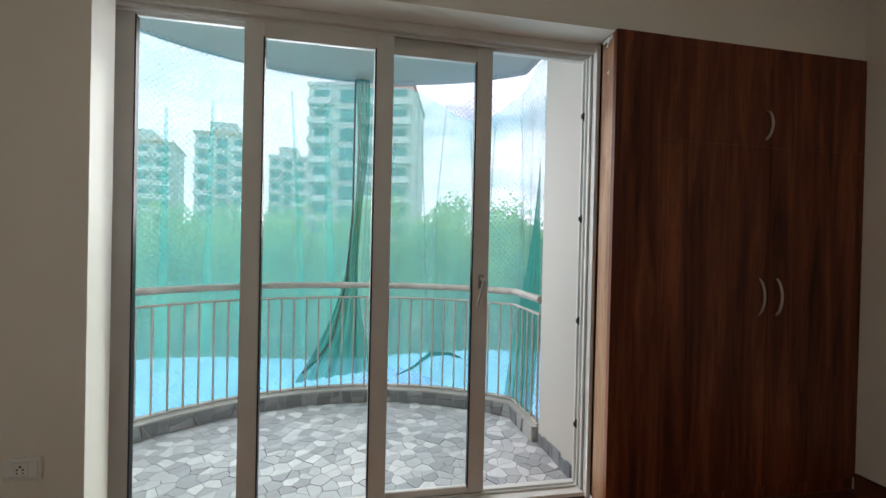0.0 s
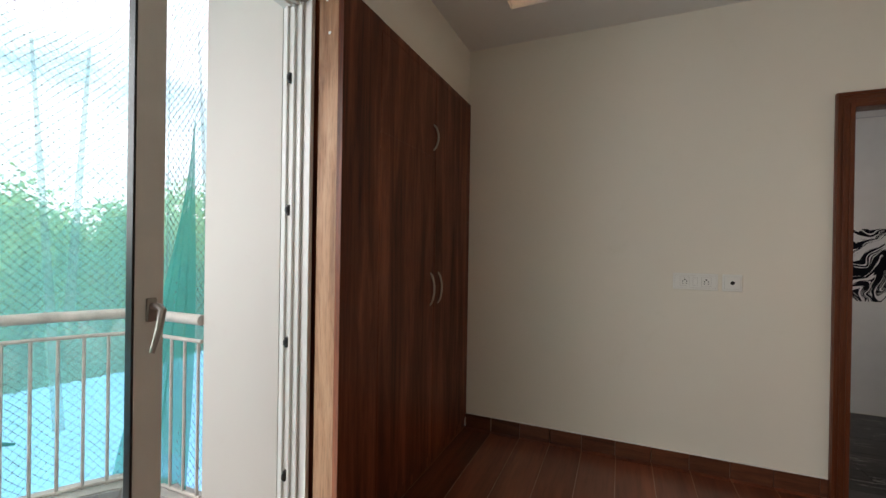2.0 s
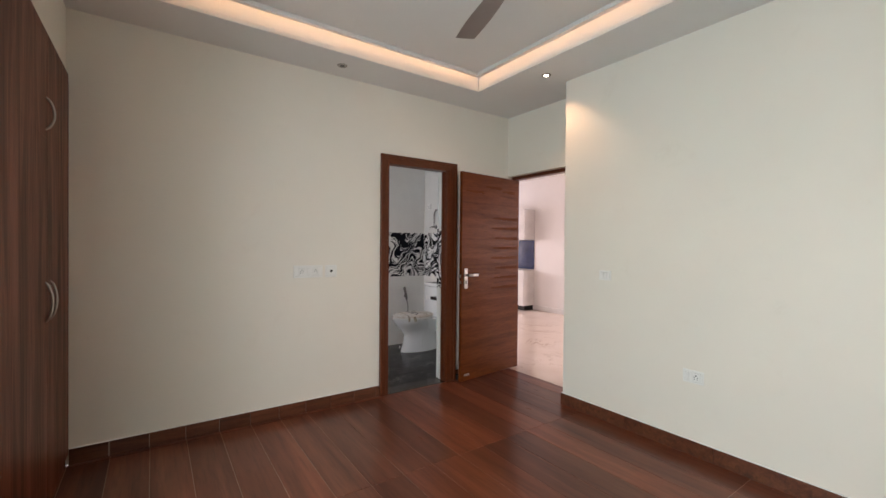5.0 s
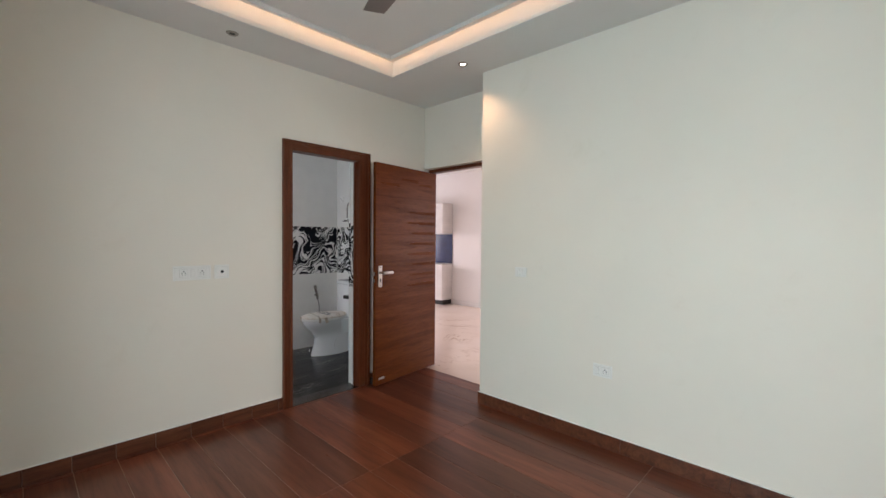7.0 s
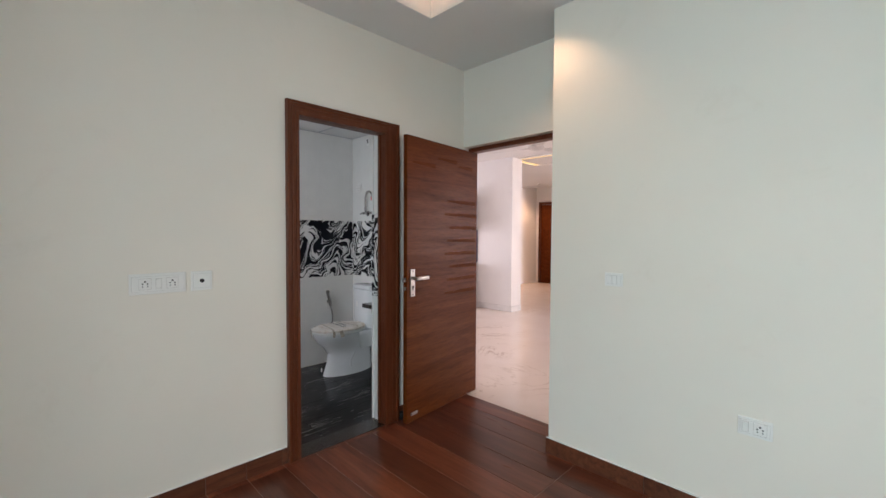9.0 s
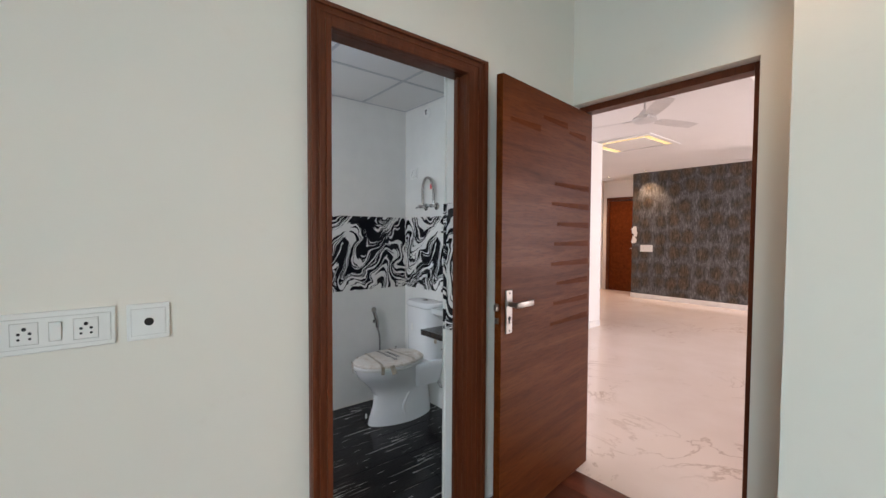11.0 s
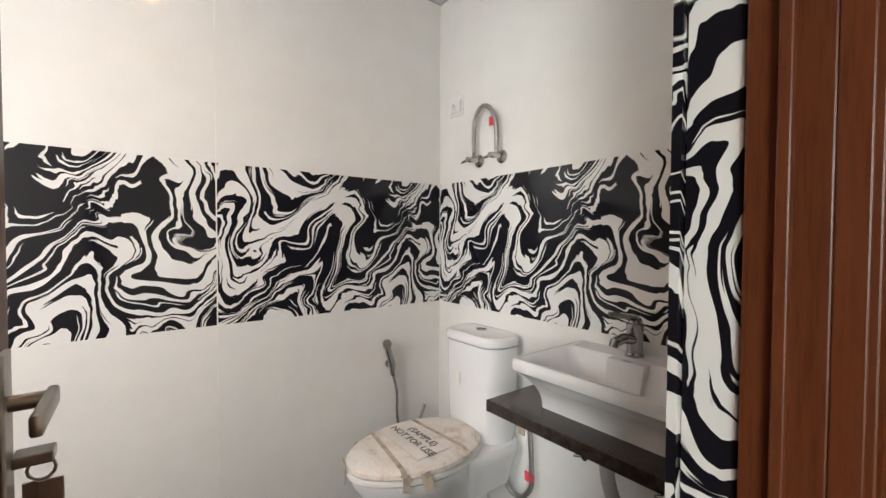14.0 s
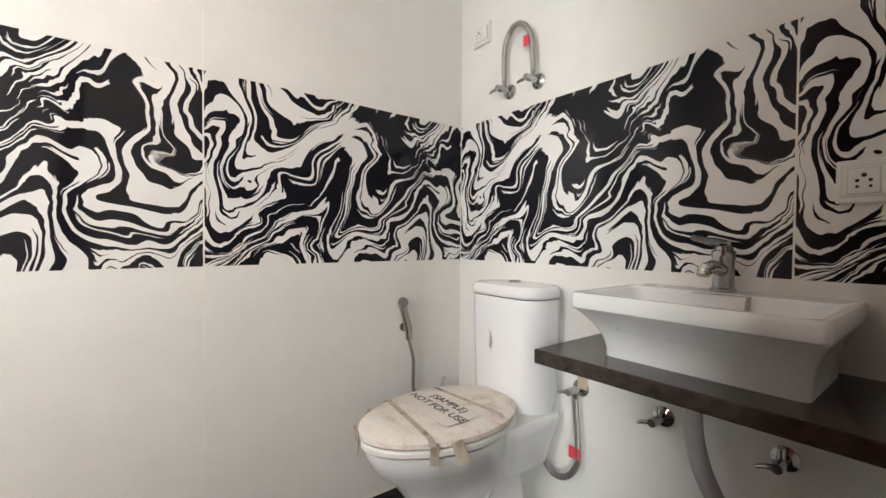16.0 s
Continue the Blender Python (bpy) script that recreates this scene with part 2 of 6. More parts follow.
def emitter(name, colour, strength):
    m = bpy.data.materials.new(name)
    m.use_nodes = True
    n, l = m.node_tree.nodes, m.node_tree.links
    n.remove(n["Principled BSDF"])
    e = n.new("ShaderNodeEmission")
    e.inputs["Color"].default_value = (*colour, 1)
    e.inputs["Strength"].default_value = strength
    l.new(e.outputs[0], n["Material Output"].inputs["Surface"])
    MATS[name] = m
    return m


def sheer(name, colour, cover, weave=420):
    """Shade net: partly open weave, the threads scatter and let light through."""
    m = bpy.data.materials.new(name)
    m.use_nodes = True
    n, l = m.node_tree.nodes, m.node_tree.links
    n.remove(n["Principled BSDF"])
    out = n["Material Output"]
    tr, di, tl = n.new("ShaderNodeBsdfTransparent"), n.new("ShaderNodeBsdfDiffuse"), n.new("ShaderNodeBsdfTranslucent")
    v = coords(n, l)
    a = noise_tex(n, l, v, 5.0, 4, 0.6)
    col = ramp(n, l, a, [(0.3, tuple(c * 0.85 for c in colour)), (0.7, colour)])
    l.new(col, di.inputs["Color"])
    l.new(col, tl.inputs["Color"])
    m1, m2 = n.new("ShaderNodeMixShader"), n.new("ShaderNodeMixShader")
    m1.inputs[0].default_value = 0.88
    l.new(di.outputs[0], m1.inputs[1])
    l.new(tl.outputs[0], m1.inputs[2])
    wv = noise_tex(n, l, coords(n, l, (1, 1, 3.0)), weave, 1, 0.4)
    f = ramp(n, l, wv, [(0.3, (cover - 0.16,) * 3), (0.7, (min(1, cover + 0.16),) * 3)])
    l.new(f, m2.inputs[0])
    tr.inputs["Color"].default_value = (0.98, 1, 1, 1)
    l.new(tr.outputs[0], m2.inputs[1])
    l.new(m1.outputs[0], m2.inputs[2])
    l.new(m2.outputs[0], out.inputs["Surface"])
    MATS[name] = m
    return m


def glass_mat(name, tint=(0.96, 0.99, 0.98)):
    m = bpy.data.materials.new(name)
    m.use_nodes = True
    n, l = m.node_tree.nodes, m.node_tree.links
    n.remove(n["Principled BSDF"])
    tr, gl, fr, mx = (n.new("ShaderNodeBsdfTransparent"), n.new("ShaderNodeBsdfGlossy"), n.new("ShaderNodeFresnel"), n.new("ShaderNodeMixShader"))
    tr.inputs["Color"].default_value = (*tint, 1)
    gl.inputs["Roughness"].default_value = 0.02
    fr.inputs["IOR"].default_value = 1.35
    l.new(fr.outputs[0], mx.inputs[0])
    l.new(tr.outputs[0], mx.inputs[1])
    l.new(gl.outputs[0], mx.inputs[2])
    l.new(mx.outputs[0], n["Material Output"].inputs["Surface"])
    MATS[name] = m
    return m


M_WALL = wall_paint("wall_paint_cream", (0.80, 0.75, 0.67))
M_HALLWALL = wall_paint("hall_paint_white", (0.82, 0.79, 0.77))
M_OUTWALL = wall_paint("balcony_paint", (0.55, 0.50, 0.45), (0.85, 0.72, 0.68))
M_CEIL = wall_paint("ceiling_paint", (0.76, 0.74, 0.72))
M_PLANK = wood("floor_plank_wood", (0.070, 0.017, 0.008), (0.155, 0.042, 0.019), (0.235, 0.074, 0.036), "x", 0.32, 0.42, 0.10, 0.36, 1.7)
M_GROUT = plain("grout", (0.36, 0.25, 0.20), 0.8)
M_SKIRT = wood("skirting_tile", (0.055, 0.018, 0.010), (0.11, 0.036, 0.018), (0.17, 0.06, 0.03), "y", 0.35, 1.0, 0.1, 0.15)
M_WARD = wood("wardrobe_laminate", (0.034, 0.008, 0.003), (0.135, 0.033, 0.013), (0.285, 0.084, 0.035), "z", 0.42, 0.62, 0.0, 0.0, 2.2, 0.25)
M_RAWWOOD = wood("pale_side_wood", (0.10, 0.050, 0.030), (0.28, 0.135, 0.070), (0.42, 0.24, 0.14), "z", 0.6, 0.5)
M_DOOR = wood("door_veneer", (0.072, 0.016, 0.0030), (0.122, 0.030, 0.0060), (0.160, 0.044, 0.010), "y", 0.36, 1.0, 0.0, 0.0, 1.5, 0.3)
M_DOOR.node_tree.nodes["Principled BSDF"].inputs["IOR"].default_value = 1.22
M_FRAME = wood("door_frame_wood", (0.092, 0.024, 0.009), (0.122, 0.032, 0.012), (0.150, 0.042, 0.017), "z", 0.33, 0.8, 0.0, 0.0, 3.0, 0.3)
M_PVC = plain("white_window_frame", (0.70, 0.68, 0.64), 0.4, vary=0.06)
M_STEEL = plain("brushed_steel", (0.36, 0.33, 0.30), 0.36, 1.0, 0.15)
M_HANDLE = plain("dull_nickel", (0.44, 0.40, 0.36), 0.33, 1.0, 0.15)
M_CHROME = plain("chrome", (0.46, 0.45, 0.44), 0.12, 1.0, 0.05, bumpy=0)
M_DARKMETAL = plain("dark_metal", (0.05, 0.05, 0.05), 0.4, 0.8)
M_RAIL = plain("rail_paint", (0.50, 0.45, 0.40), 0.5, 0.0, 0.3, 9)
M_GLASS = glass_mat("clear_glass")
M_SWIRL = swirl_tile("swirl_tile")
M_WHITETILE = plain("white_wall_tile", (0.80, 0.79, 0.76), 0.09, vary=0.04, bumpy=0)
M_JOINT = plain("tile_joint", (0.82, 0.79, 0.72), 0.7)
M_BLACKTILE = black_tile("black_floor_tile")
M_MARBLE = marble_floor("marble_floor")
M_PAPER = wallpaper_mat("dark_wallpaper")
M_CERAMIC = plain("white_ceramic", (0.82, 0.82, 0.82), 0.07, vary=0.03, bumpy=0, coat=0.1)
M_GRANITE = plain("brown_granite", (0.045, 0.032, 0.027), 0.14, vary=0.6, scale=45, fine=200, bumpy=0.02)
M_PLASTIC = plain("white_plastic", (0.80, 0.79, 0.76), 0.35, vary=0.05)
M_BLACK = plain("black_slot", (0.01, 0.01, 0.01), 0.6)
M_NET = sheer("green_shade_net", (0.28, 1.0, 0.88), 0.42)
M_NET_PALE = sheer("pale_shade_net", (0.34, 1.0, 0.84), 0.40)
M_NET_DENSE = sheer("folded_shade_net", (0.06, 0.40, 0.33), 0.72)
# crease strips: coloured darker than the net to carry the shade of its folds
M_CREASE_SHADE = sheer("crease_shading_pale", (0.30, 0.52, 0.50), 0.45)
M_CREASE_SHADE_TEAL = sheer("crease_shading_teal", (0.14, 0.72, 0.62), 0.42)
M_THREAD = plain("net_thread", (0.06, 0.10, 0.095), 0.8)

# ---------------- building helpers ----------------


def box_bm(lo, hi, bevel=0.0, bm=None):
    """A box between two corners, added to bm, with bevelled edges."""
    own = bmesh.new()
    vs = [own.verts.new((x, y, z)) for x in (lo[0], hi[0]) for y in (lo[1], hi[1]) for z in (lo[2], hi[2])]
    for f in ((0, 1, 3, 2), (4, 6, 7, 5), (0, 4, 5, 1), (2, 3, 7, 6), (0, 2, 6, 4), (1, 5, 7, 3)):
        own.faces.new([vs[i] for i in f])
    bmesh.ops.recalc_face_normals(own, faces=own.faces)
    if bevel:
        bmesh.ops.bevel(own, geom=own.edges[:], offset=bevel, segments=2, affect="EDGES", profile=0.5)
    if bm is None:
        return own
    me = bpy.data.meshes.new("tmp")
    own.to_mesh(me)
    own.free()
    bm.from_mesh(me)
    bpy.data.meshes.remove(me)
    return bm


def boxes(*items, bevel=0.0):
    bm = bmesh.new()
    for lo, hi in items:
        box_bm(lo, hi, bevel, bm)
    return bm


def mesh_of(name, bm, mat, smooth=False):
    me = bpy.data.meshes.new(name)
    bm.to_mesh(me)
    bm.free()
    me.materials.append(mat)
    if smooth:
        me.shade_smooth()
        me.set_sharp_from_angle(angle=radians(38))
    return me


def part(name, bm, material, parent=None, label="", smooth=False):
    ob = new(name, mesh_of(name, bm, material, smooth))
    if parent is not None:
        ob.parent = parent
    if label:
        ob["label"] = label
    return ob


def thing(name, m, label, category, group=""):
    ob = new(name)
    ob.matrix_world = m
    ob.empty_display_size = 0.1
    return tagged(ob, label, category, group)


def structure(name, bm, mat, label="", category="", smooth=False):
    return tagged(part(name, bm, mat, None, "", smooth), label, category, "", "structure")


def ring_tube(points, radius, sides=8, closed=False, cap=True, squash=1.0):
    """A tube along a list of points; radius may be a list."""
    bm = bmesh.new()
    pts = [Vector(p) for p in points]
    rad = radius if isinstance(radius, (list, tuple)) else [radius] * len(pts)
    rings, up = [], None
    for i, p in enumerate(pts):
        a = pts[i - 1] if (i or closed) else p
        b = pts[(i + 1) % len(pts)] if (i + 1 < len(pts) or closed) else p
        d = (b - a).normalized()
        if up is None:
            up = Vector((0, 0, 1)) if abs(d.z) < 0.9 else Vector((1, 0, 0))
        side = d.cross(up)
        if side.length < 1e-4:
            side = d.cross(Vector((0, 1, 0)))
        side.normalize()
        up = side.cross(d).normalized()
        rings.append([bm.verts.new(p + rad[i] * (math.cos(t) * side + squash * math.sin(t) * up)) for t in (2 * math.pi * k / sides for k in range(sides))])
    n = len(rings)
    for i in range(n if closed else n - 1):
        r, s = rings[i], rings[(i + 1) % n]
        for k in range(sides):
            bm.faces.new((r[k], r[(k + 1) % sides], s[(k + 1) % sides], s[k]))
    if cap and not closed:
        bm.faces.new(rings[0][::-1])
        bm.faces.new(rings[-1])
    bmesh.ops.recalc_face_normals(bm, faces=bm.faces)
    return bm


def loft(rings, cap=True):
    """Skin between closed rings of equal count."""
    bm = bmesh.new()
    rs = [[bm.verts.new(p) for p in r] for r in rings]
    k = len(rs[0])
    for r, s in zip(rs, rs[1:]):
        for i in range(k):
            bm.faces.new((r[i], r[(i + 1) % k], s[(i + 1) % k], s[i]))
    if cap:
        bm.faces.new(rs[0][::-1])
        bm.faces.new(rs[-1])
    bmesh.ops.recalc_face_normals(bm, faces=bm.faces)
    return bm


def lathe(profile, sides=24, axis="z"):
    """Turned body from (radius, height) pairs."""
    rings = []
    for r, h in profile:
        ring = []
        for k in range(sides):
            t = 2 * math.pi * k / sides
            c, s = r * math.cos(t), r * math.sin(t)
            ring.append({"z": (c, s, h), "y": (c, h, s), "x": (h, c, s)}[axis])
        rings.append(ring)
    return loft(rings)


def joined(*bms):
    out = bmesh.new()
    for b in bms:
        me = bpy.data.meshes.new("tmp")
        b.to_mesh(me)
        b.free()
        out.from_mesh(me)
        bpy.data.meshes.remove(me)
    return out


def moved(bm, m):
    bmesh.ops.transform(bm, matrix=m, verts=bm.verts)
    return bm


def smooth_path(pts, n=8):
    """Catmull-Rom through the points."""
    p = [Vector(q) for q in pts]
    p = [p[0] * 2 - p[1]] + p + [p[-1] * 2 - p[-2]]
    out = []
    for i in range(1, len(p) - 2):
        for k in range(n):
            t = k / n
            out.append(0.5 * ((2 * p[i]) + (p[i + 1] - p[i - 1]) * t + (2 * p[i - 1] - 5 * p[i] + 4 * p[i + 1] - p[i + 2]) * t * t + (3 * p[i] - p[i - 1] - 3 * p[i + 1] + p[i + 2]) * t ** 3))
    out.append(p[-2])
    return [tuple(v) for v in out]


def prism(outline, z0, z1):
    """A straight prism over an outline of (x, y)."""
    return loft([[(x, y, z0) for x, y in outline], [(x, y, z1) for x, y in outline]])


# ---------------- plan ----------------
XE, XW, YN, YS, YD = 2.95, -1.35, 1.73, -1.635, -1.97   # bedroom faces: east, west, north, south, door recess
XR = 1.89                                               # where the south wall turns into the recess
YH = -2.14                                              # hall face of the door wall
SOFFIT, CEIL = 2.80, 2.93
OPX0, OPX1, OPZ = -0.853, 1.42, 2.395                    # balcony opening
BX0, BX1, BY0, BY1, BZ = 3.085, 4.605, -1.915, 0.55, 2.478   # bathroom
BD0, BD1, BDZ = -1.115, -0.468, 2.115                      # clear bath door

# bedroom walls
structure("wall_north", boxes(((XW - 0.15, YN, 0), (OPX0, 1.884, 3.1)), ((XW - 0.15, 1.884, 0), (-0.95, 2.02, 3.1)), ((-0.95, 1.884, OPZ + 0.002), (OPX0, 2.02, 3.1)), ((OPX0, YN, OPZ), (OPX1, 2.02, 3.1)), ((OPX1, YN + 0.0, 2.402), (XE + 0.135, 2.02, 3.1)),
          ((OPX1 + 0.002, 2.30, 0), (XE + 0.135, 2.45, 3.1)), ((OPX1 + 0.002, 2.02, 2.402), (XE + 0.135, 2.30, 3.1))), M_WALL, "cream painted wall with the balcony opening", "wall")
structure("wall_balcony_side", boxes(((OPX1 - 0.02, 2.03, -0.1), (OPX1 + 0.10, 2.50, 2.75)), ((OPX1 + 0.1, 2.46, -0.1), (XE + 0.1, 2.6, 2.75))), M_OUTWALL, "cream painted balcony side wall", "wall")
structure("wall_west", boxes(((XW - 0.15, YS - 0.15, 0), (XW, YN, 3.1))), M_WALL, "cream painted wall", "wall")
structure("wall_south", boxes(((XW, YS - 0.16, 0), (XR, YS, 3.1)), ((XR - 0.16, YD, 0), (XR, YS - 0.16, 3.1))), M_WALL, "pale painted bedroom wall with a corner", "wall")
structure("wall_recess", boxes(((XR - 0.16, YH, 0), (2.06, YD, 3.1)), ((2.06, YH, 2.15), (XE, YD, 3.1))), M_WALL, "cream painted wall over the bedroom door", "wall")
structure("wall_east", boxes(((XE, YD - 0.17, 0), (BX0, BD0 - 0.05, 3.1)), ((XE, BD0 - 0.05, BDZ + 0.05), (BX0, BD1 + 0.05, 3.1)), ((XE, BD1 + 0.05, 0), (BX0, YN, 3.1)), ((XE, YN, 0), (XE + 0.135, 2.30, 2.402))), M_WALL, "cream painted wall with the bathroom door", "wall")

# ceiling with tray
TX0, TX1, TY0, TY1 = -0.93, 2.525, -1.18, 1.32
bmc = boxes(((XW, YS, SOFFIT), (TX0, YN, 3.0)), ((TX1, YD, SOFFIT), (XE, YN, 3.0)), ((TX0, TY1, SOFFIT), (TX1, YN, 3.0)), ((TX0, YS, SOFFIT), (TX1, TY0, 3.0)), ((XR, YD, SOFFIT), (TX1, YS, 3.0)))
box_bm((TX0 - 0.01, TY0 - 0.01, CEIL), (TX1 + 0.01, TY1 + 0.01, 3.05), 0, bmc)
structure("ceiling", bmc, M_CEIL, "white painted ceiling with a raised tray", "ceiling")

# floors
structure("floor", boxes(((XW, YS, -0.1), (XE, YN + 0.1, -0.0022)), ((XR, YD - 0.02, -0.1), (XE, YS, -0.0022)), ((-0.95, YN + 0.1, -0.1), (OPX1, 2.02, -0.012))), M_GROUT, "dark reddish wooden plank floor", "floor")
structure("floor_bath", boxes(((XE - 0.0, BD0 - 0.05, -0.1), (BX0, BD1 + 0.05, -0.006)), ((BX0, BY0, -0.1), (BX1, BY1, -0.014))), M_JOINT, "black streaked tile floor", "floor")
structure("floor_hall", boxes(((-1.0, -12.2, -0.1), (9.0, YD - 0.02, 0.0))), M_MARBLE, "polished cream marble floor", "floor")

# bath shell
# the north opening is assumed and unseen, sized to let the bath fill in
structure("wall_bath", boxes(((BX1 + 0.0006, BY0 - 0.15, -0.1), (BX1 + 0.15, BY1 + 0.15, 2.7)), ((BX0, BY0 - 0.15, -0.1), (BX1 + 0.0006, BY0 - 0.0006, 2.7)), ((3.79, BY1, -0.1), (BX1 + 0.002, BY1 + 0.15, 2.7)), ((BX0, BY1, -0.1), (3.21, BY1 + 0.15, 2.7)), ((3.21, BY1, -0.1), (3.79, BY1 + 0.15, 1.22)), ((3.21, BY1, 2.10), (3.79, BY1 + 0.15, 2.7))), M_JOINT, "tiled bathroom wall", "wall")
structure("ceiling_bath", boxes(((BX0, BY0, BZ), (BX1, BY1, BZ + 0.1))), M_CEIL, "white panel ceiling", "ceiling")

# hall shell
# the opening at x = 8.9 is added out of view for the kitchen fill
structure("wall_hall", boxes(((4.93, -5.75, 0), (9.0, -5.45, 2.9)), ((-1.0, -9.4, 0), (6.12, -9.16, 2.9)), ((5.9, -11.0, 0), (6.12, -9.4, 2.9)),
          ((-1.0, -12.2, 0), (9.0, -12.05, 2.9)), ((7.3, -12.05, 0), (7.45, -5.75, 2.9)), ((-1.15, -6.95, 0), (-1.0, YH, 2.9)), ((-1.15, -12.2, 0), (-1.0, -9.05, 2.9)), ((-1.15, -9.05, 2.52), (-1.0, -6.95, 2.9)), ((-1.15, -9.05, 0), (-1.0, -6.95, 0.28)),
          ((8.9, -5.45, 0), (9.05, -4.4, 2.9)), ((8.9, -2.8, 0), (9.05, YH, 2.9)), ((8.9, -4.4, 0), (9.05, -2.8, 0.7)), ((8.9, -4.4, 2.3), (9.05, -2.8, 2.9)), ((BX0, YH - 0.1, 0), (9.0, YH + 0.06, 2.9)), ((-1.0, YH, 0), (XR - 0.16, YH + 0.14, 2.9))), M_HALLWALL, "white painted hall walls", "wall")
structure("wallpaper_panel", boxes(((-0.9, -9.16, 0.10), (6.118, -9.152, 2.80))), M_PAPER, "dark patterned wallpaper", "wallpaper")
structure("ceiling_hall", boxes(((2.70, -12.2, 2.80), (9.0, YH, 2.95)), ((-1.0, -12.2, 2.80), (2.70, -7.9, 2.95)), ((-1.0, -2.7, 2.80), (2.70, YH, 2.95)), ((-1.0, -7.9, 2.80), (-0.3, -2.7, 2.95)), ((-0.32, -7.92, 2.94), (2.72, -2.68, 3.05))), M_CEIL, "white painted ceiling with a raised tray", "ceiling")
structure("hall_tray_lip", boxes(((2.690, -7.9, 2.792), (2.715, -2.7, 2.84)), ((-0.3, -2.715, 2.775), (2.685, -2.69, 2.86)), ((-0.3, -7.91, 2.775), (2.685, -7.885, 2.86)), bevel=0.004), M_CEIL, "white moulding round the hall ceiling tray", "moulding")

# ---------------- outside ----------------
M_EARTH = plain("ground_earth", (0.16, 0.15, 0.10), 0.9, vary=0.4, scale=0.2, fine=3, bumpy=0.3)
M_LEAF = plain("leaves", (0.24, 0.38, 0.10), 0.6, vary=0.55, scale=0.9, bumpy=0)
lf_n, lf_l = M_LEAF.node_tree.nodes, M_LEAF.node_tree.links
lf_t, lf_m = lf_n.new("ShaderNodeBsdfTranslucent"), lf_n.new("ShaderNodeMixShader")
lf_t.inputs["Color"].default_value = (0.42, 0.60, 0.13, 1)
lf_m.inputs[0].default_value = 0.5
lf_l.new(lf_n["Principled BSDF"].outputs[0], lf_m.inputs[1])
lf_l.new(lf_t.outputs[0], lf_m.inputs[2])
lf_l.new(lf_m.outputs[0], lf_n["Material Output"].inputs["Surface"])
M_BARK = plain("bark", (0.10, 0.07, 0.05), 0.9, vary=0.4, scale=3)
M_TARP = plain("blue_sheet", (0.16, 0.50, 0.78), 0.45, vary=0.15, scale=0.6)
M_TOWER = plain("tower_plaster", (0.64, 0.58, 0.53), 0.85, vary=0.12, scale=0.12)
M_SLAB = plain("tower_slab", (0.76, 0.73, 0.70), 0.8, vary=0.1, scale=0.3)
M_TOWERGLASS = plain("tower_glass", (0.09, 0.11, 0.12), 0.2, vary=0.3, scale=0.4, bumpy=0)
M_ORANGE = plain("orange_roof_band", (0.55, 0.25, 0.12), 0.8, vary=0.2)
GZ = -8.0

structure("ground", boxes(((-900, 4.5, GZ - 0.5), (900, 2200, GZ))), M_EARTH, "bare earth ground far below the balcony", "ground")


def tower(name, x, y, rz, wide, deep, storeys, step, label, band=None):
    t = thing(name, pose(x, y, GZ, 0, 0, rz), label, "building", "apartment towers")
    top = storeys * step
    part("wall", boxes(((-wide / 2, 0, 0), (wide / 2, deep, top)), ((-wide / 4, 1, top), (wide / 4, deep - 1, top + 3.0))), M_TOWER, t)
    part("roof", boxes(((-wide / 2 - 0.3, -0.3, top), (wide / 2 + 0.3, deep + 0.3, top + 0.6))), band or M_SLAB, t, "roof parapet")
    bays = max(3, int(wide // 3.6))
    bay = wide / bays
    win = mesh_of("window", boxes(((-bay * 0.28, -0.12, 0.4), (bay * 0.28, 0.05, step - 0.7))), M_TOWERGLASS)
    bal = mesh_of("balcony", boxes(((-bay * 0.46, -1.3, -0.15), (bay * 0.46, 0, 0.12)), ((-bay * 0.46, -1.3, 0.12), (bay * 0.46, -1.18, 0.95)),
                                   ((-bay * 0.46, -1.3, 0.12), (-bay * 0.44, 0, 0.95)), ((bay * 0.44, -1.3, 0.12), (bay * 0.46, 0, 0.95))), M_SLAB)
    for s in range(1, storeys):
        for i in range(bays):
            px = -wide / 2 + bay * (i + 0.5)
            for nm, me in (("window", win), ("balcony", bal)):
                if nm == "balcony" and i % 3 == 1:
                    continue
                o = new(nm, me)
                o.parent = t
                o.location = (px, 0, s * step)
    for s in (-1, 1):
        for k in range(1, storeys):
            o = new("window", win)
            o.parent = t
            o.matrix_local = pose(s * wide / 2, deep / 2, k * step, 0, 0, 90 * s)
    return t


tower("apartment_tower", -1.2, 72, -14, 18, 17, 11, 3.3, "pale concrete apartment tower with stacked balconies")
tower("apartment_block", -29.3, 92, 6, 10, 13, 10, 3.1, "pale apartment block with an orange roof band", M_ORANGE)
tower("apartment_block", -49.0, 98, 12, 15, 13, 10, 3.0, "pale apartment block with an orange roof band", M_ORANGE)
tower("apartment_block", -20.0, 112, 4, 9, 12, 10, 3.1, "pale apartment block half behind the trees")

# blue sheet roof below the balcony, with ribs
shed = thing("sheet_roof", pose(2, 11.5, GZ), "long sky-blue corrugated sheet roof below the trees", "roof")
rb = bmesh.new()
grid = []
for i in range(241):
    px = -26 + i * 0.24
    zz = 3.6 + 0.05 * (i % 2) + 0.12 * math.sin(px * 0.5)
    grid.append([rb.verts.new((px, py, zz + 0.06 * py)) for py in (-6, -2, 3, 8)])
for a, b in zip(grid, grid[1:]):
    for k in range(3):
        rb.faces.new((a[k], b[k], b[k + 1], a[k + 1]))
part("roof_sheet", rb, M_TARP, shed)
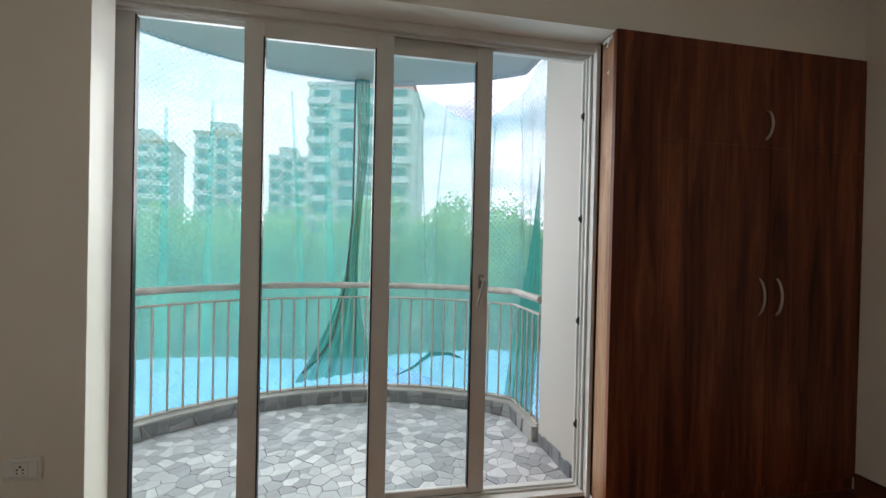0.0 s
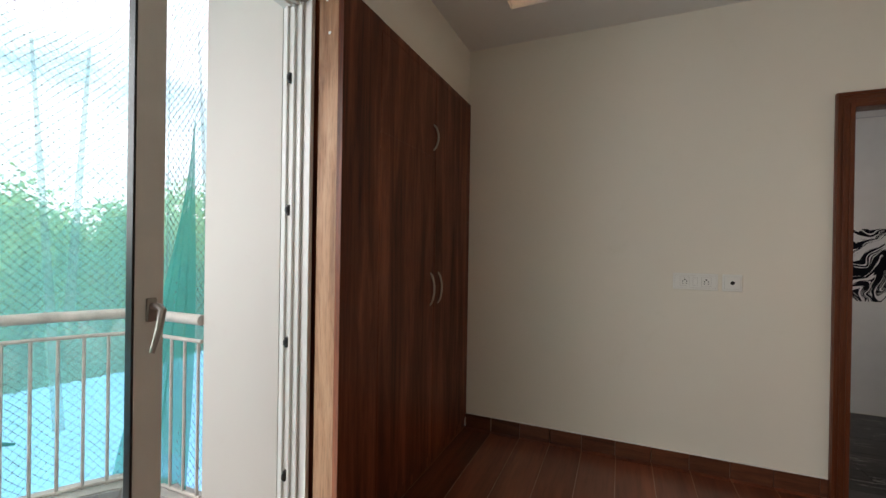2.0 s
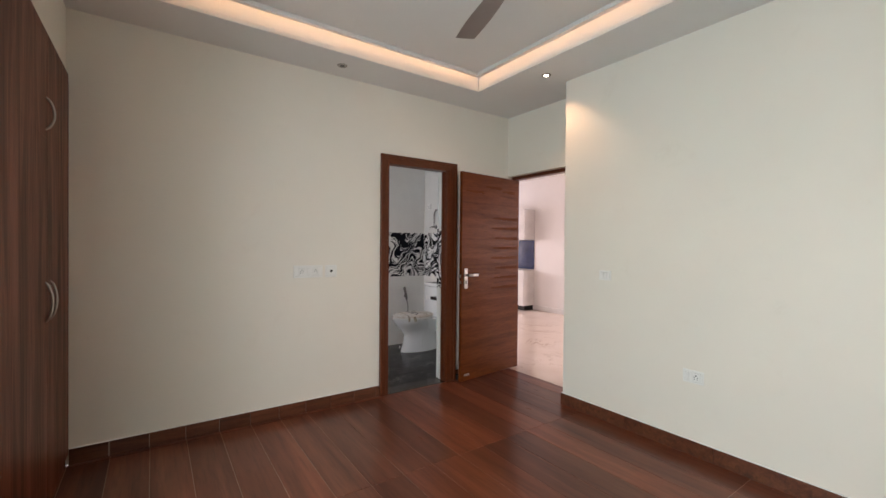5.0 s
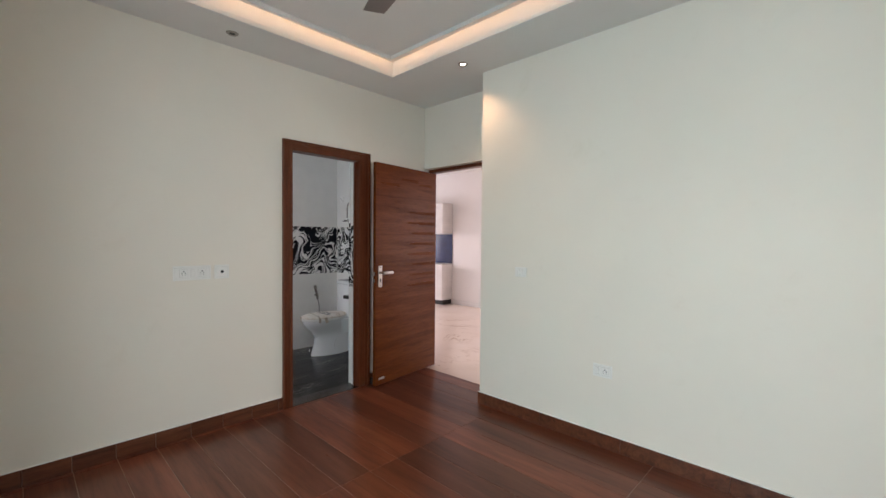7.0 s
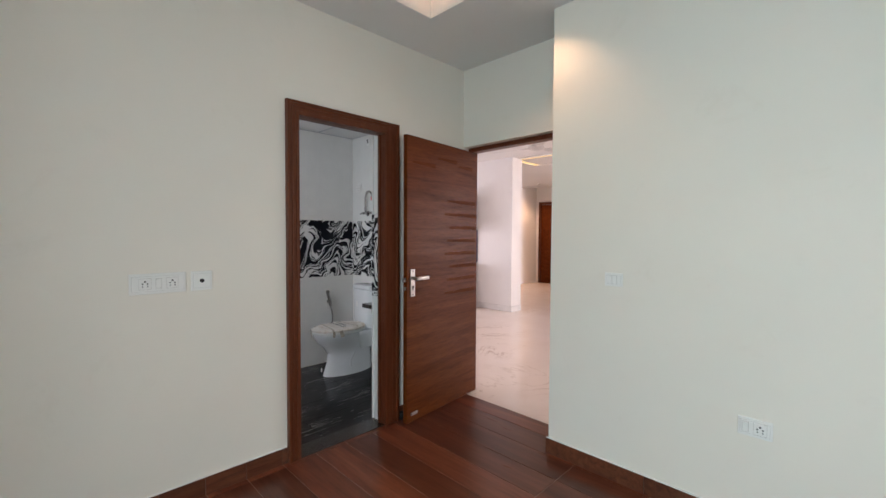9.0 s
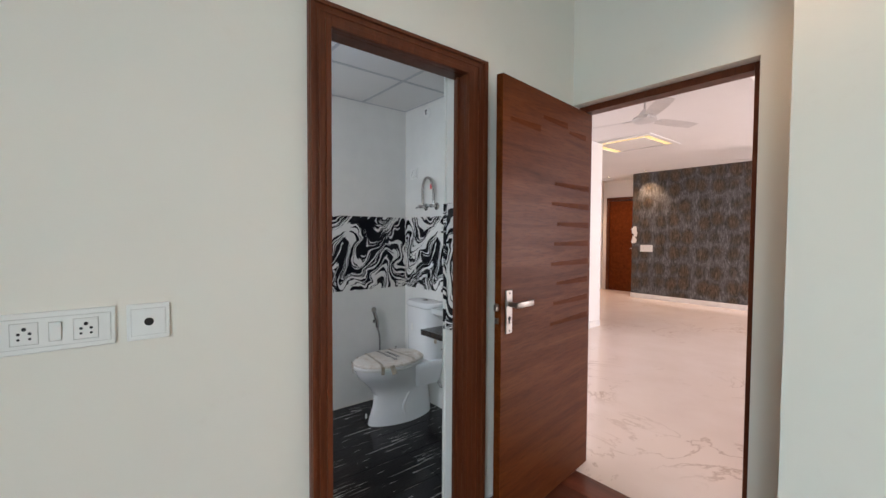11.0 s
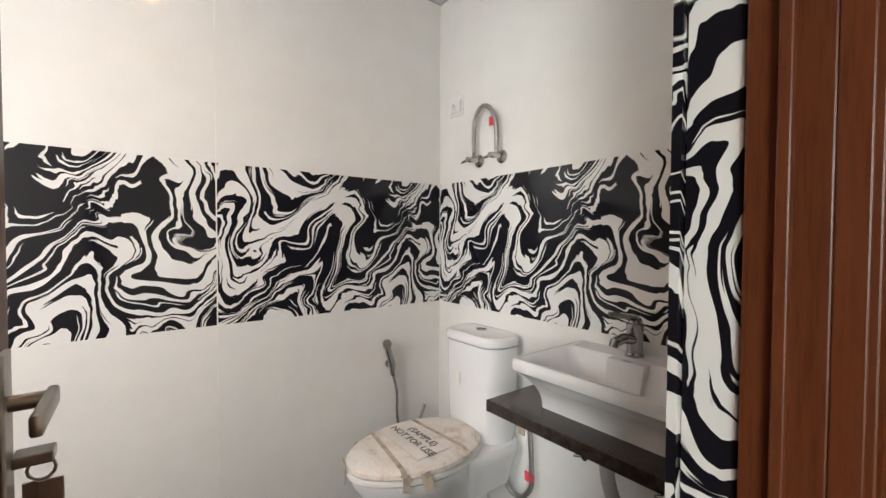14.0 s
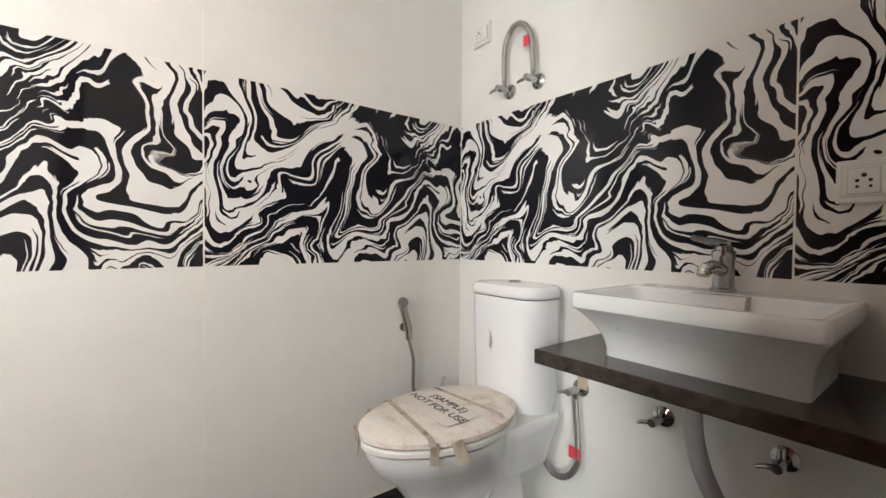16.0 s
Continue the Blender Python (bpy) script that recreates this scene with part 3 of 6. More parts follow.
part("wall", boxes(((-25.5, -5.6, 0), (31, -5.4, 3.0)), ((-25.5, 7.4, 0), (31, 7.6, 3.9))), M_TOWER, shed)


def make_tree(height, spread, seed):
    rnd = random.Random(seed)
    tr = thing("tree", pose(0, 0, -60), "leafy green tree with a dense uneven crown", "tree", "trees beyond the balcony")
    limbs = [ring_tube([(0, 0, 0), (0.1, 0.05, height * 0.3), (0.0, 0.1, height * 0.62)], [0.28, 0.2, 0.09], 8)]
    lobes = []
    for k in range(11):
        a, r = rnd.uniform(0, 6.28), spread * rnd.uniform(0.15, 0.8)
        tip = Vector((math.cos(a) * r, math.sin(a) * r, height * rnd.uniform(0.42, 0.93)))
        limbs.append(ring_tube([(0, 0.05, height * 0.3), tip * 0.55 + Vector((0, 0, height * 0.14)), tip], [0.1, 0.06, 0.025], 6))
        lobes.append((tip, spread * rnd.uniform(0.28, 0.5)))
    part("trunk", joined(*limbs), M_BARK, tr)
    vs, fs = [], []
    for tip, rr in lobes:
        for k in range(330):
            d = Vector((rnd.gauss(0, 1), rnd.gauss(0, 1), rnd.gauss(0, 0.8))).normalized() * rr * rnd.uniform(0.45, 1.12)
            c = tip + d
            s = rnd.uniform(0.10, 0.24)
            u = Vector((rnd.gauss(0, 1), rnd.gauss(0, 1), rnd.gauss(0, 0.6))).normalized()
            w = u.cross(Vector((rnd.gauss(0, 1), rnd.gauss(0, 1), rnd.gauss(0, 1)))).normalized()
            n0 = len(vs)
            vs += [c - u * s, c - w * s * 0.5, c + u * s, c + w * s * 0.5]
            fs.append((n0, n0 + 1, n0 + 2, n0 + 3))
    me = bpy.data.meshes.new("crown")
    me.from_pydata([tuple(v) for v in vs], [], fs)
    me.materials.append(M_LEAF)
    cr = new("crown", me)
    cr.parent = tr
    return tr


trees = [make_tree(11.5, 4.2, 5), make_tree(10.0, 3.6, 9), make_tree(12.5, 4.6, 14)]
rt = random.Random(3)
n_tree = 0
for row, (ty, dx) in enumerate(((29, 4.0), (34, 3.9), (40, 4.0), (48, 4.6))):
    tx = -30 + row * 1.7
    while tx < 44:
        s = rt.uniform(0.85, 1.12)
        h = pose(tx + rt.uniform(-1, 1), ty + rt.uniform(-2, 2), GZ - 0.1, 0, 0, rt.uniform(0, 360))
        src = trees[n_tree % 3]
        if n_tree < 3:
            src.matrix_world = h
        else:
            c = copy_thing(src, h)
            c.scale = (s, s, s * (1.05 if tx > 5 else 0.95))
        n_tree += 1
        tx += dx * rt.uniform(0.8, 1.2)

# ---------------- balcony ----------------
AX, AY, AR = 0.10, 1.46, 2.00


def rail_line(off=0.0, n=60):
    """Plan of the railing from the house wall at the west round to the east side wall, shifted outwards by off."""
    r = AR + off
    pts = []
    a0, a1 = math.acos(-0.88), math.acos(0.645)
    pts.append((AX + r * math.cos(a0) - 0.0, 2.10))
    for i in range(n + 1):
        a = a0 + (a1 - a0) * i / n
        pts.append((AX + r * math.cos(a), AY + r * math.sin(a)))
    ex = AX + r * math.cos(a1)
    pts += [(ex + 0.004, 2.80), (ex + 0.008, 2.51)]
    return pts


def resample(pts, step):
    out, acc = [pts[0]], 0.0
    for a, b in zip(pts, pts[1:]):
        seg = math.hypot(b[0] - a[0], b[1] - a[1])
        while acc + seg >= step:
            f = (step - acc) / seg
            a = (a[0] + (b[0] - a[0]) * f, a[1] + (b[1] - a[1]) * f)
            out.append(a)
            seg = math.hypot(b[0] - a[0], b[1] - a[1])
            acc = 0.0
        acc += seg
    return out


inner, outer = rail_line(-0.07), rail_line(0.09)
slab_plan = [(p[0], p[1]) for p in rail_line(0.16)]
structure("balcony_floor", prism([(slab_plan[0][0], 2.02)] + slab_plan[1:-1] + [(slab_plan[-1][0] + 0.2, 2.02)], -0.25, -0.012), plain("mortar", (0.46, 0.455, 0.45), 0.9), "grey crazy-paved balcony floor", "floor")
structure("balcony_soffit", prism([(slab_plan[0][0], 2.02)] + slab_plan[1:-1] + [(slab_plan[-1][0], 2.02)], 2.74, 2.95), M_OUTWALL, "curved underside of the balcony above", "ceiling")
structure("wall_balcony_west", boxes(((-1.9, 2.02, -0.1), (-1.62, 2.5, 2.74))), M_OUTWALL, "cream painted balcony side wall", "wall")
kerb = structure("kerb", prism(inner + outer[::-1], -0.2, 0.098),
                 plain("kerb_cement", (0.40, 0.38, 0.35), 0.85, vary=0.2), "low curved cement kerb faced with broken stone", "kerb")

railing = thing("railing", pose(AX, AY + AR, 0.098), "cream-painted curved metal balcony railing with thin balusters", "railing")
off = Vector((AX, AY + AR, 0.098))
line = rail_line(0.0)
part("top_rail", moved(ring_tube([(p[0], p[1], 0.965) for p in line], 0.026, 10), Matrix.Translation(-off)), M_RAIL, railing, smooth=True)
part("middle_rail", moved(ring_tube([(p[0], p[1], 0.862) for p in line], 0.010, 6), Matrix.Translation(-off)), M_RAIL, railing)
part("bottom_rail", moved(ring_tube([(p[0], p[1], 0.112) for p in line], 0.009, 6), Matrix.Translation(-off)), M_RAIL, railing)
bal_me = mesh_of("baluster", ring_tube([(0, 0, 0.0), (0, 0, 0.765)], 0.0075, 6), M_RAIL, True)
for p in resample(line, 0.096):
    o = new("baluster", bal_me)
    o.parent = railing
    o.location = Vector((p[0], p[1], 0.098)) - off

# shade net and bird net
NETPLAN = resample(rail_line(0.13, 120), 0.02)


def net_sheet(i0, i1, ztop, zbot, depth, seed, cols=3):
    """A hanging sheet along the plan, with soft folds; ztop and zbot are functions of 0..1."""
    bm = bmesh.new()
    rows = 26
    grid = []
    for i in range(i0, min(i1, len(NETPLAN) - 1)):
        u = (i - i0) / (i1 - i0)
        p, q = Vector(NETPLAN[i]), Vector(NETPLAN[i + 1])
        nrm = Vector((q.y - p.y, -(q.x - p.x))).normalized() * -1
        col = []
        for k in range(rows + 1):
            v = k / rows
            z = ztop(u) + (zbot(u) - ztop(u)) * v
            amp = depth * (0.35 + 0.65 * v)
            d = amp * (noise.noise(Vector((u * 9 + seed, v * 0.8, seed))) + 0.55 * math.sin(u * 61 + 2.0 * v + seed) * (0.3 + noise.noise(Vector((u * 3, seed, 2)))))
            col.append(bm.verts.new((p.x + nrm.x * d, p.y + nrm.y * d, z)))
        grid.append(col)
    for a, b in zip(grid, grid[1:]):
        for k in range(rows):
            bm.faces.new((a[k], b[k], b[k + 1], a[k + 1]))
    return bm


NP = len(NETPLAN)
iw, ie = int(NP * 0.10), NP - 2
mid = min(range(NP), key=lambda i: abs(NETPLAN[i][0] - 0.16) + (0 if NETPLAN[i][1] > 3 else 9))
net = thing("shade_net", pose(0, 0, 0), "sheer teal-green shade net hung round the balcony in folds", "net")
part("net_sheet", net_sheet(2, mid, lambda u: 2.76, lambda u: 0.07 + 0.03 * math.sin(u * 20), 0.05, 1.3), M_NET, net, "teal-green open weave", True)
part("net_sheet", net_sheet(mid, ie, lambda u: 2.70 - 0.30 * max(0, math.sin((u - 0.18) * 4.6)) ** 2 * (u > 0.18) * (u < 0.86), lambda u: 0.12 + 0.1 * math.sin(u * 9), 0.05, 4.1), M_NET_PALE, net, "pale open weave", True)

# the gathered fold that hangs at the middle and flares at the foot
fold = bmesh.new()
rows, cols, grid = 40, 14, []
px, py = NETPLAN[mid]
for k in range(rows + 1):
    v = k / rows
    z = 2.74 - 2.60 * v
    half = 0.03 + 0.035 * abs(v - 0.42) / 0.42 + (0.25 * max(0, (v - 0.62) / 0.38) ** 1.6)
    shift = 0.045 * math.sin(v * 5.2 + 0.6) - 0.02 - 0.13 * max(0, (v - 0.66) / 0.34) ** 2
    row = []
    for c in range(cols + 1):
        s = c / cols * 2 - 1
        w = 0.025 * math.sin(c * 2.4 + v * 3) * (0.5 + v)
        row.append(fold.verts.new((px + shift + s * half, py - 0.05 + w - 0.04 * v, z + (0.07 * (s + 1) * max(0, v - 0.8) * 3))))
    grid.append(row)
for a, b in zip(grid, grid[1:]):
    for c in range(cols):
        fold.faces.new((a[c], a[c + 1], b[c + 1], b[c]))
part("gathered_fold", fold, M_NET_DENSE, net, "dark gathered fold of green net", True)
part("hem_cord", ring_tube([(px - 0.05, py - 0.09, 2.7), (px - 0.05, py - 0.1, 1.6), (px - 0.09, py - 0.1, 1.0), (px - 0.20, py - 0.1, 0.5), (px - 0.33, py - 0.1, 0.32), (px - 0.44, py - 0.1, 0.22)], 0.008, 6), plain("hem_cord", (0.10, 0.07, 0.06), 0.9), net, "dark hem cord")
# dark bunch by the side wall
bun = bmesh.new()
grid = []
for k in range(31):
    v = k / 30
    z = 1.95 - 1.82 * v
    row = []
    for c in range(11):
        s = c / 10
        row.append(bun.verts.new((1.415 - 0.01 * s + 0.03 * v * math.sin(c * 2.1 + v * 4), 2.60 + s * (0.004 + 0.62 * v ** 1.3), z - 0.10 * s)))
    grid.append(row)
for a, b in zip(grid, grid[1:]):
    for c in range(10):
        bun.faces.new((a[c], a[c + 1], b[c + 1], b[c]))
part("gathered_fold", bun, M_NET_DENSE, net, "dark green bunch of net by the wall", True)
# creases: doubled strips fanning out downwards, fold shade put in as darker net colour
rc = random.Random(4)
for k in range(18):
    i_top, lean, wid = (mid + int((ie - mid) * (k + 0.5) / 9) if k < 9 else int(mid * (k - 8.6) / 9.4)), rc.uniform(-9, 9), rc.uniform(0.008, 0.02) * (1 if k < 9 else 2.2)
    cb, prev = bmesh.new(), None
    z_hi, z_lo = 2.60 - rc.uniform(0, 0.35), rc.uniform(0.2, 1.1)
    for s in range(19):
        f = s / 18
        ip = max(1, min(NP - 2, int(i_top + lean * f)))
        c = Vector(NETPLAN[ip]).lerp(Vector(NETPLAN[ip + 1]), (i_top + lean * f) % 1)
        d = (Vector(NETPLAN[ip + 1]) - Vector(NETPLAN[ip])).normalized() * wid * (0.4 + f)
        inn = Vector((AX, AY)) - c
        c = c + inn.normalized() * 0.03
        zz = z_hi + (z_lo - z_hi) * f
        row = [cb.verts.new((c.x - d.x, c.y - d.y, zz)), cb.verts.new((c.x + d.x, c.y + d.y, zz))]
        if prev:
            cb.faces.new((prev[0], prev[1], row[1], row[0]))
        prev = row
    part("crease", cb, M_CREASE_SHADE if k < 9 else M_CREASE_SHADE_TEAL, net, "doubled crease in the net, fold shade in its colour")
# loose torn strip near the foot
part("torn_strip", ring_tube([(0.50, 3.52, 0.16), (0.66, 3.50, 0.24), (0.80, 3.47, 0.36), (0.95, 3.40, 0.38), (1.05, 3.34, 0.35)], [0.012, 0.025, 0.04, 0.03, 0.01], 7, squash=0.4), M_NET_DENSE, net, "torn green strip", True)

# bird net: knotted diamonds in front of the shade net
BIRD = resample(rail_line(0.055, 160), 0.021)
vs, fs = [], []


def strand(a, b, w=0.0010):
    d = (Vector(b) - Vector(a)).normalized()
    s = d.cross(Vector((0.3, 1, 0.2))).normalized() * w
    t = d.cross(s).normalized() * w
    n0 = len(vs)
    for e in (a, b):
        e = Vector(e)
        vs.extend([tuple(e + s), tuple(e - 0.5 * s + 0.87 * t), tuple(e - 0.5 * s - 0.87 * t)])
    fs.extend([(n0, n0 + 1, n0 + 4, n0 + 3), (n0 + 1, n0 + 2, n0 + 5, n0 + 4), (n0 + 2, n0, n0 + 3, n0 + 5)])


def bird_pt(i, j):
    p = BIRD[i]
    q = 0.018
    z = 2.74 - 0.0225 * j
    return (p[0] + q * noise.noise(Vector((i * 0.13, j * 0.10, 1))), p[1] + q * noise.noise(Vector((i * 0.12, j * 0.11, 5))), z + 0.03 * noise.noise(Vector((i * 0.07, j * 0.07, 9))))


def torn(i, j):
    p = BIRD[i]
    return 0.62 < p[0] < 1.12 and p[1] > 2.9 and 2.74 - 0.0225 * j > 2.62 - 0.16 * math.sin((p[0] - 0.62) * 6.2)


for i in range(1, len(BIRD) - 1):
    for j in range(0, 117):
        if torn(i, j):
            continue
        for di in (-1, 1):
            if (i + j) % 2 == 0 and 0 <= i + di < len(BIRD):
                strand(bird_pt(i, j), bird_pt(i + di, j + 1))
        if (i + j) % 2 == 0:
            kx, ky, kz = bird_pt(i, j)
            k0, kr = len(vs), 0.0034
            vs.extend([(kx - kr, ky, kz), (kx, ky - kr, kz), (kx + kr, ky, kz), (kx, ky + kr, kz), (kx, ky, kz + kr), (kx, ky, kz - kr)])
            for q in range(4):
                fs.extend([(k0 + q, k0 + (q + 1) % 4, k0 + 4), (k0 + (q + 1) % 4, k0 + q, k0 + 5)])
me = bpy.data.meshes.new("bird_net")
me.from_pydata(vs, [], fs)
me.materials.append(M_THREAD)
tagged(new("bird_net", me), "fine dark knotted bird net with diamond mesh", "bird net", "", "stuff")

# ---------------- sliding balcony door ----------------
door = thing("sliding_door", pose(0.25, 1.95, 0), "white-framed sliding glass balcony door, partly open", "sliding door")
o0 = Vector((0.25, 1.95, 0))


def local_boxes(*items, bevel=0.003):
    return moved(boxes(*items, bevel=bevel), Matrix.Translation(-o0))


FX0, FX1, FZ = -0.948, 1.415, OPZ
part("outer_frame", local_boxes(((FX0, 1.886, 0), (FX0 + 0.04, 2.02, FZ)), ((FX1 - 0.022, 1.866, 0), (FX1, 2.02, FZ)), ((FX0 + 0.04, 1.885, FZ - 0.045), (FX1 - 0.022, 2.02, FZ)),
     ((FX0 + 0.04, 1.885, 0.0), (FX1 - 0.022, 2.02, 0.022)), ((FX1 - 0.036, 1.905, 0.022), (FX1 - 0.022, 1.925, FZ - 0.045)), ((FX1 - 0.036, 1.945, 0.022), (FX1 - 0.022, 1.958, FZ - 0.045)), ((FX1 - 0.034, 1.985, 0.022), (FX1 - 0.022, 2.0, FZ - 0.045)),
     ((FX0 + 0.04, 1.912, FZ - 0.062), (FX1 - 0.04, 1.918, FZ - 0.045)), ((FX0 + 0.04, 1.952, FZ - 0.062), (FX1 - 0.04, 1.958, FZ - 0.045)), ((FX0 + 0.04, 1.936, 0.022), (FX1 - 0.04, 1.942, 0.034)), ((FX0 + 0.04, 1.966, 0.022), (FX1 - 0.04, 1.972, 0.034))), M_PVC, door)


def sash(x0, x1, y, head=0.085):
    z0, z1, st = 0.036, FZ - (0.05 if head > 0.05 else 0.047), 0.085
    t = 0.013
    s = part("sash", local_boxes(((x0, y - t, z0), (x0 + st, y + t, z1)), ((x1 - st, y - t, z0), (x1, y + t, z1)), ((x0 + st, y - t, z1 - head), (x1 - st, y + t, z1)), ((x0 + st, y - t, z0), (x1 - st, y + t, z0 + 0.035)), bevel=0.004), M_PVC, door)
    part("gasket", local_boxes(((x0 + st - 0.001, y - t - 0.001, z0 + 0.03), (x0 + st + 0.006, y + t + 0.001, z1 - head + 0.005)), ((x1 - st - 0.006, y - t - 0.001, z0 + 0.03), (x1 - st + 0.001, y + t + 0.001, z1 - head + 0.005)), bevel=0), M_DARKMETAL, s)
    g = part("pane", local_boxes(((x0 + st - 0.004, y - 0.003, z0 + 0.032), (x1 - st + 0.004, y + 0.003, z1 - head + 0.005)), bevel=0), M_GLASS, s)
    g.visible_shadow = False
    return s


sash(-0.907, -0.27, 1.988, 0.02)
sash(-0.345, 0.34, 1.927)
s3 = sash(0.245, 0.852, 1.957)
hx, hz = 0.812, 1.135
h_b = joined(box_bm((hx - 0.014, 1.932, hz - 0.035), (hx + 0.014, 1.944, hz + 0.035), 0.004),
             ring_tube([(hx, 1.944, hz + 0.012), (hx, 1.905, hz + 0.012), (hx + 0.004, 1.892, hz + 0.004), (hx - 0.010, 1.886, hz - 0.05), (hx - 0.03, 1.884, hz - 0.115)], [0.010, 0.010, 0.011, 0.010, 0.007], 8))
part("handle", moved(h_b, Matrix.Translation(-o0)), M_STEEL, s3, "white lever handle", True)
for z in (0.352, 0.92, 1.48, 2.04):
    part("striker", local_boxes(((1.376, 1.962, z - 0.022), (1.394, 1.975, z + 0.022)), ((1.366, 1.962, z - 0.012), (1.378, 1.972, z + 0.012)), bevel=0.002), M_DARKMETAL, door, "small dark striker plate")

# ---------------- wardrobe ----------------
ward = thing("wardrobe", pose(2.185, 1.74, 0), "dark reddish-brown wooden built-in wardrobe with arched chrome handles", "wardrobe")
w0 = Vector((2.185, 1.74, 0))


def wl_box(*items, bevel=0.0008):
    return moved(boxes(*items, bevel=bevel), Matrix.Translation(-w0))


X0, X1 = 1.408, XE - 0.003
part("body", wl_box(((X0 + 0.026, 1.742, 0.0), (X1, 2.28, 2.398))), M_WARD, ward)
part("side_board", wl_box(((X0 + 0.002, 1.7425, 0.0), (X0 + 0.019, 1.840, 2.394))), M_RAWWOOD, ward, "pale unfinished knotty side board")
part("filler_panel", wl_box(((X0 + 0.001, 1.716, 0.0), (1.700, 1.7415, 2.398))), M_WARD, ward)
part("top_rail", wl_box(((1.702, 1.718, 2.352), (X1, 1.742, 2.398))), M_WARD, ward)
for a, b, hx in ((1.703, 2.326, 2.275), (2.330, X1, 2.385)):
    d = part("door", wl_box(((a, 1.7165, 0.07), (b, 1.739, 1.8755))), M_WARD, ward)
    u = part("upper_door", wl_box(((a, 1.7165, 1.8765), (b, 1.739, 2.349))), M_WARD, ward)
    arc = [(hx + 0.006 * math.sin(math.pi * k / 10), 1.716 - 0.026 * math.sin(math.pi * k / 10) ** 0.6, 0.985 + 0.195 * k / 10) for k in range(11)]
    part("handle", moved(ring_tube(arc, [0.005] + [0.0065] * 9 + [0.005], 8), Matrix.Translation(-w0)), M_HANDLE, d, "arched chrome handle", True)
    if a < 2:
        arc = [(2.292 + 0.007 * math.sin(math.pi * k / 10), 1.716 - 0.03 * math.sin(math.pi * k / 10) ** 0.6, 1.915 + 0.155 * k / 10) for k in range(11)]
        part("handle", moved(ring_tube(arc, [0.005] + [0.0065] * 9 + [0.005], 8), Matrix.Translation(-w0)), M_HANDLE, u, "arched chrome handle", True)
part("plinth", wl_box(((X0 + 0.03, 1.73, 0.0), (X1, 1.741, 0.066))), M_WARD, ward)
# dried foam in the top corner of the side board
rf = random.Random(2)
for k, (fy, fz, r) in enumerate(((1.79, 2.375, 0.016), (1.82, 2.380, 0.012), (1.765, 2.382, 0.010), (1.80, 2.35, 0.008), (1.785, 2.21, 0.007))):
    lump = lathe([(0.001, -r), (r * 0.8, -r * 0.5), (r, 0), (r * 0.7, r * 0.6), (0.001, r * 0.9)], 9)
    for v in lump.verts:
        v.co += Vector((rf.uniform(-1, 1), rf.uniform(-1, 1), rf.uniform(-1, 1))) * r * 0.35
        v.co.x *= 0.5
    part("foam_lump", moved(lump, Matrix.Translation(Vector((X0 + 0.001, fy, fz)) - w0)), M_PLASTIC, ward, "lump of white filler")

# ---------------- bedroom door ----------------
bframe = tagged(part("door_frame", boxes(((2.06, -2.12, 0), (2.095, -2.035, 2.15)), ((XE - 0.03, -2.12, 0), (XE, -2.035, 2.15)), ((2.095, -2.12, 2.115), (XE - 0.03, -2.035, 2.15)), bevel=0.003), M_FRAME), "dark brown wooden door frame", "door frame", "", "structure")
ang = math.degrees(math.atan2(0.105, 0.893))
leaf = thing("bedroom_door", pose(2.912, -2.112, 0.008, 0, 0, ang), "open wooden flush door with dark inlaid strips", "door")
part("leaf", box_bm((0, 0, 0.002), (0.036, 0.90, 2.105), 0.002), M_DOOR, leaf)
M_INLAY = wood("dark_inlay", (0.072, 0.016, 0.0035), (0.112, 0.027, 0.0065), (0.145, 0.038, 0.010), "y", 0.40, 1.0, 0.0, 0.0, 1.5, 0.2)
M_INLAY.node_tree.nodes["Principled BSDF"].inputs["IOR"].default_value = 1.15
strips = [(0.03, 0.46 - 0.03 * (k % 3), 0.90 + 0.106 * k) for k in range(8)] + [(0.30, 0.55, 1.965), (0.58, 0.84, 1.90), (0.08, 0.28, 1.935)]
for y0, y1, z in strips:
    part("inlay_strip", loft([[(-0.0008, y0, z), (-0.0008, y1, z + 0.008), (-0.0008, y1, z + 0.026), (-0.0008, y0, z + 0.034)], [(0.004, y0, z), (0.004, y1, z + 0.008), (0.004, y1, z + 0.026), (0.004, y0, z + 0.034)]]), M_INLAY, leaf, "dark inlaid strip")


def lockset(parent, y, z, side=-1, lever=-1):
    """Plate, lever and keyhole on the face x = 0 of a leaf."""
    pl = part("lock_plate", box_bm((-0.008, y - 0.024, z), (0.0, y + 0.024, z + 0.20), 0.003), M_STEEL, parent, "brushed steel lock plate")
    part("lever", joined(ring_tube([(-0.004, y, z + 0.135), (-0.05, y, z + 0.135)], 0.011, 10), box_bm((-0.062, y - 0.125, z + 0.122), (-0.046, y + 0.014, z + 0.148), 0.004)), M_STEEL, pl, "flat steel lever", True)
    part("keyhole", moved(joined(lathe([(0.010, -0.0095), (0.010, -0.004)], 12, "x"), box_bm((-0.0095, -0.005, -0.024), (-0.004, 0.005, 0.0))), Matrix.Translation((0, y, z + 0.07))), M_BLACK, pl)
    for dz in (0.014, 0.186):
        part("screw", moved(lathe([(0.005, -0.0095), (0.005, -0.007)], 8, "x"), Matrix.Translation((0, y, z + dz))), M_DARKMETAL, pl)
    return pl


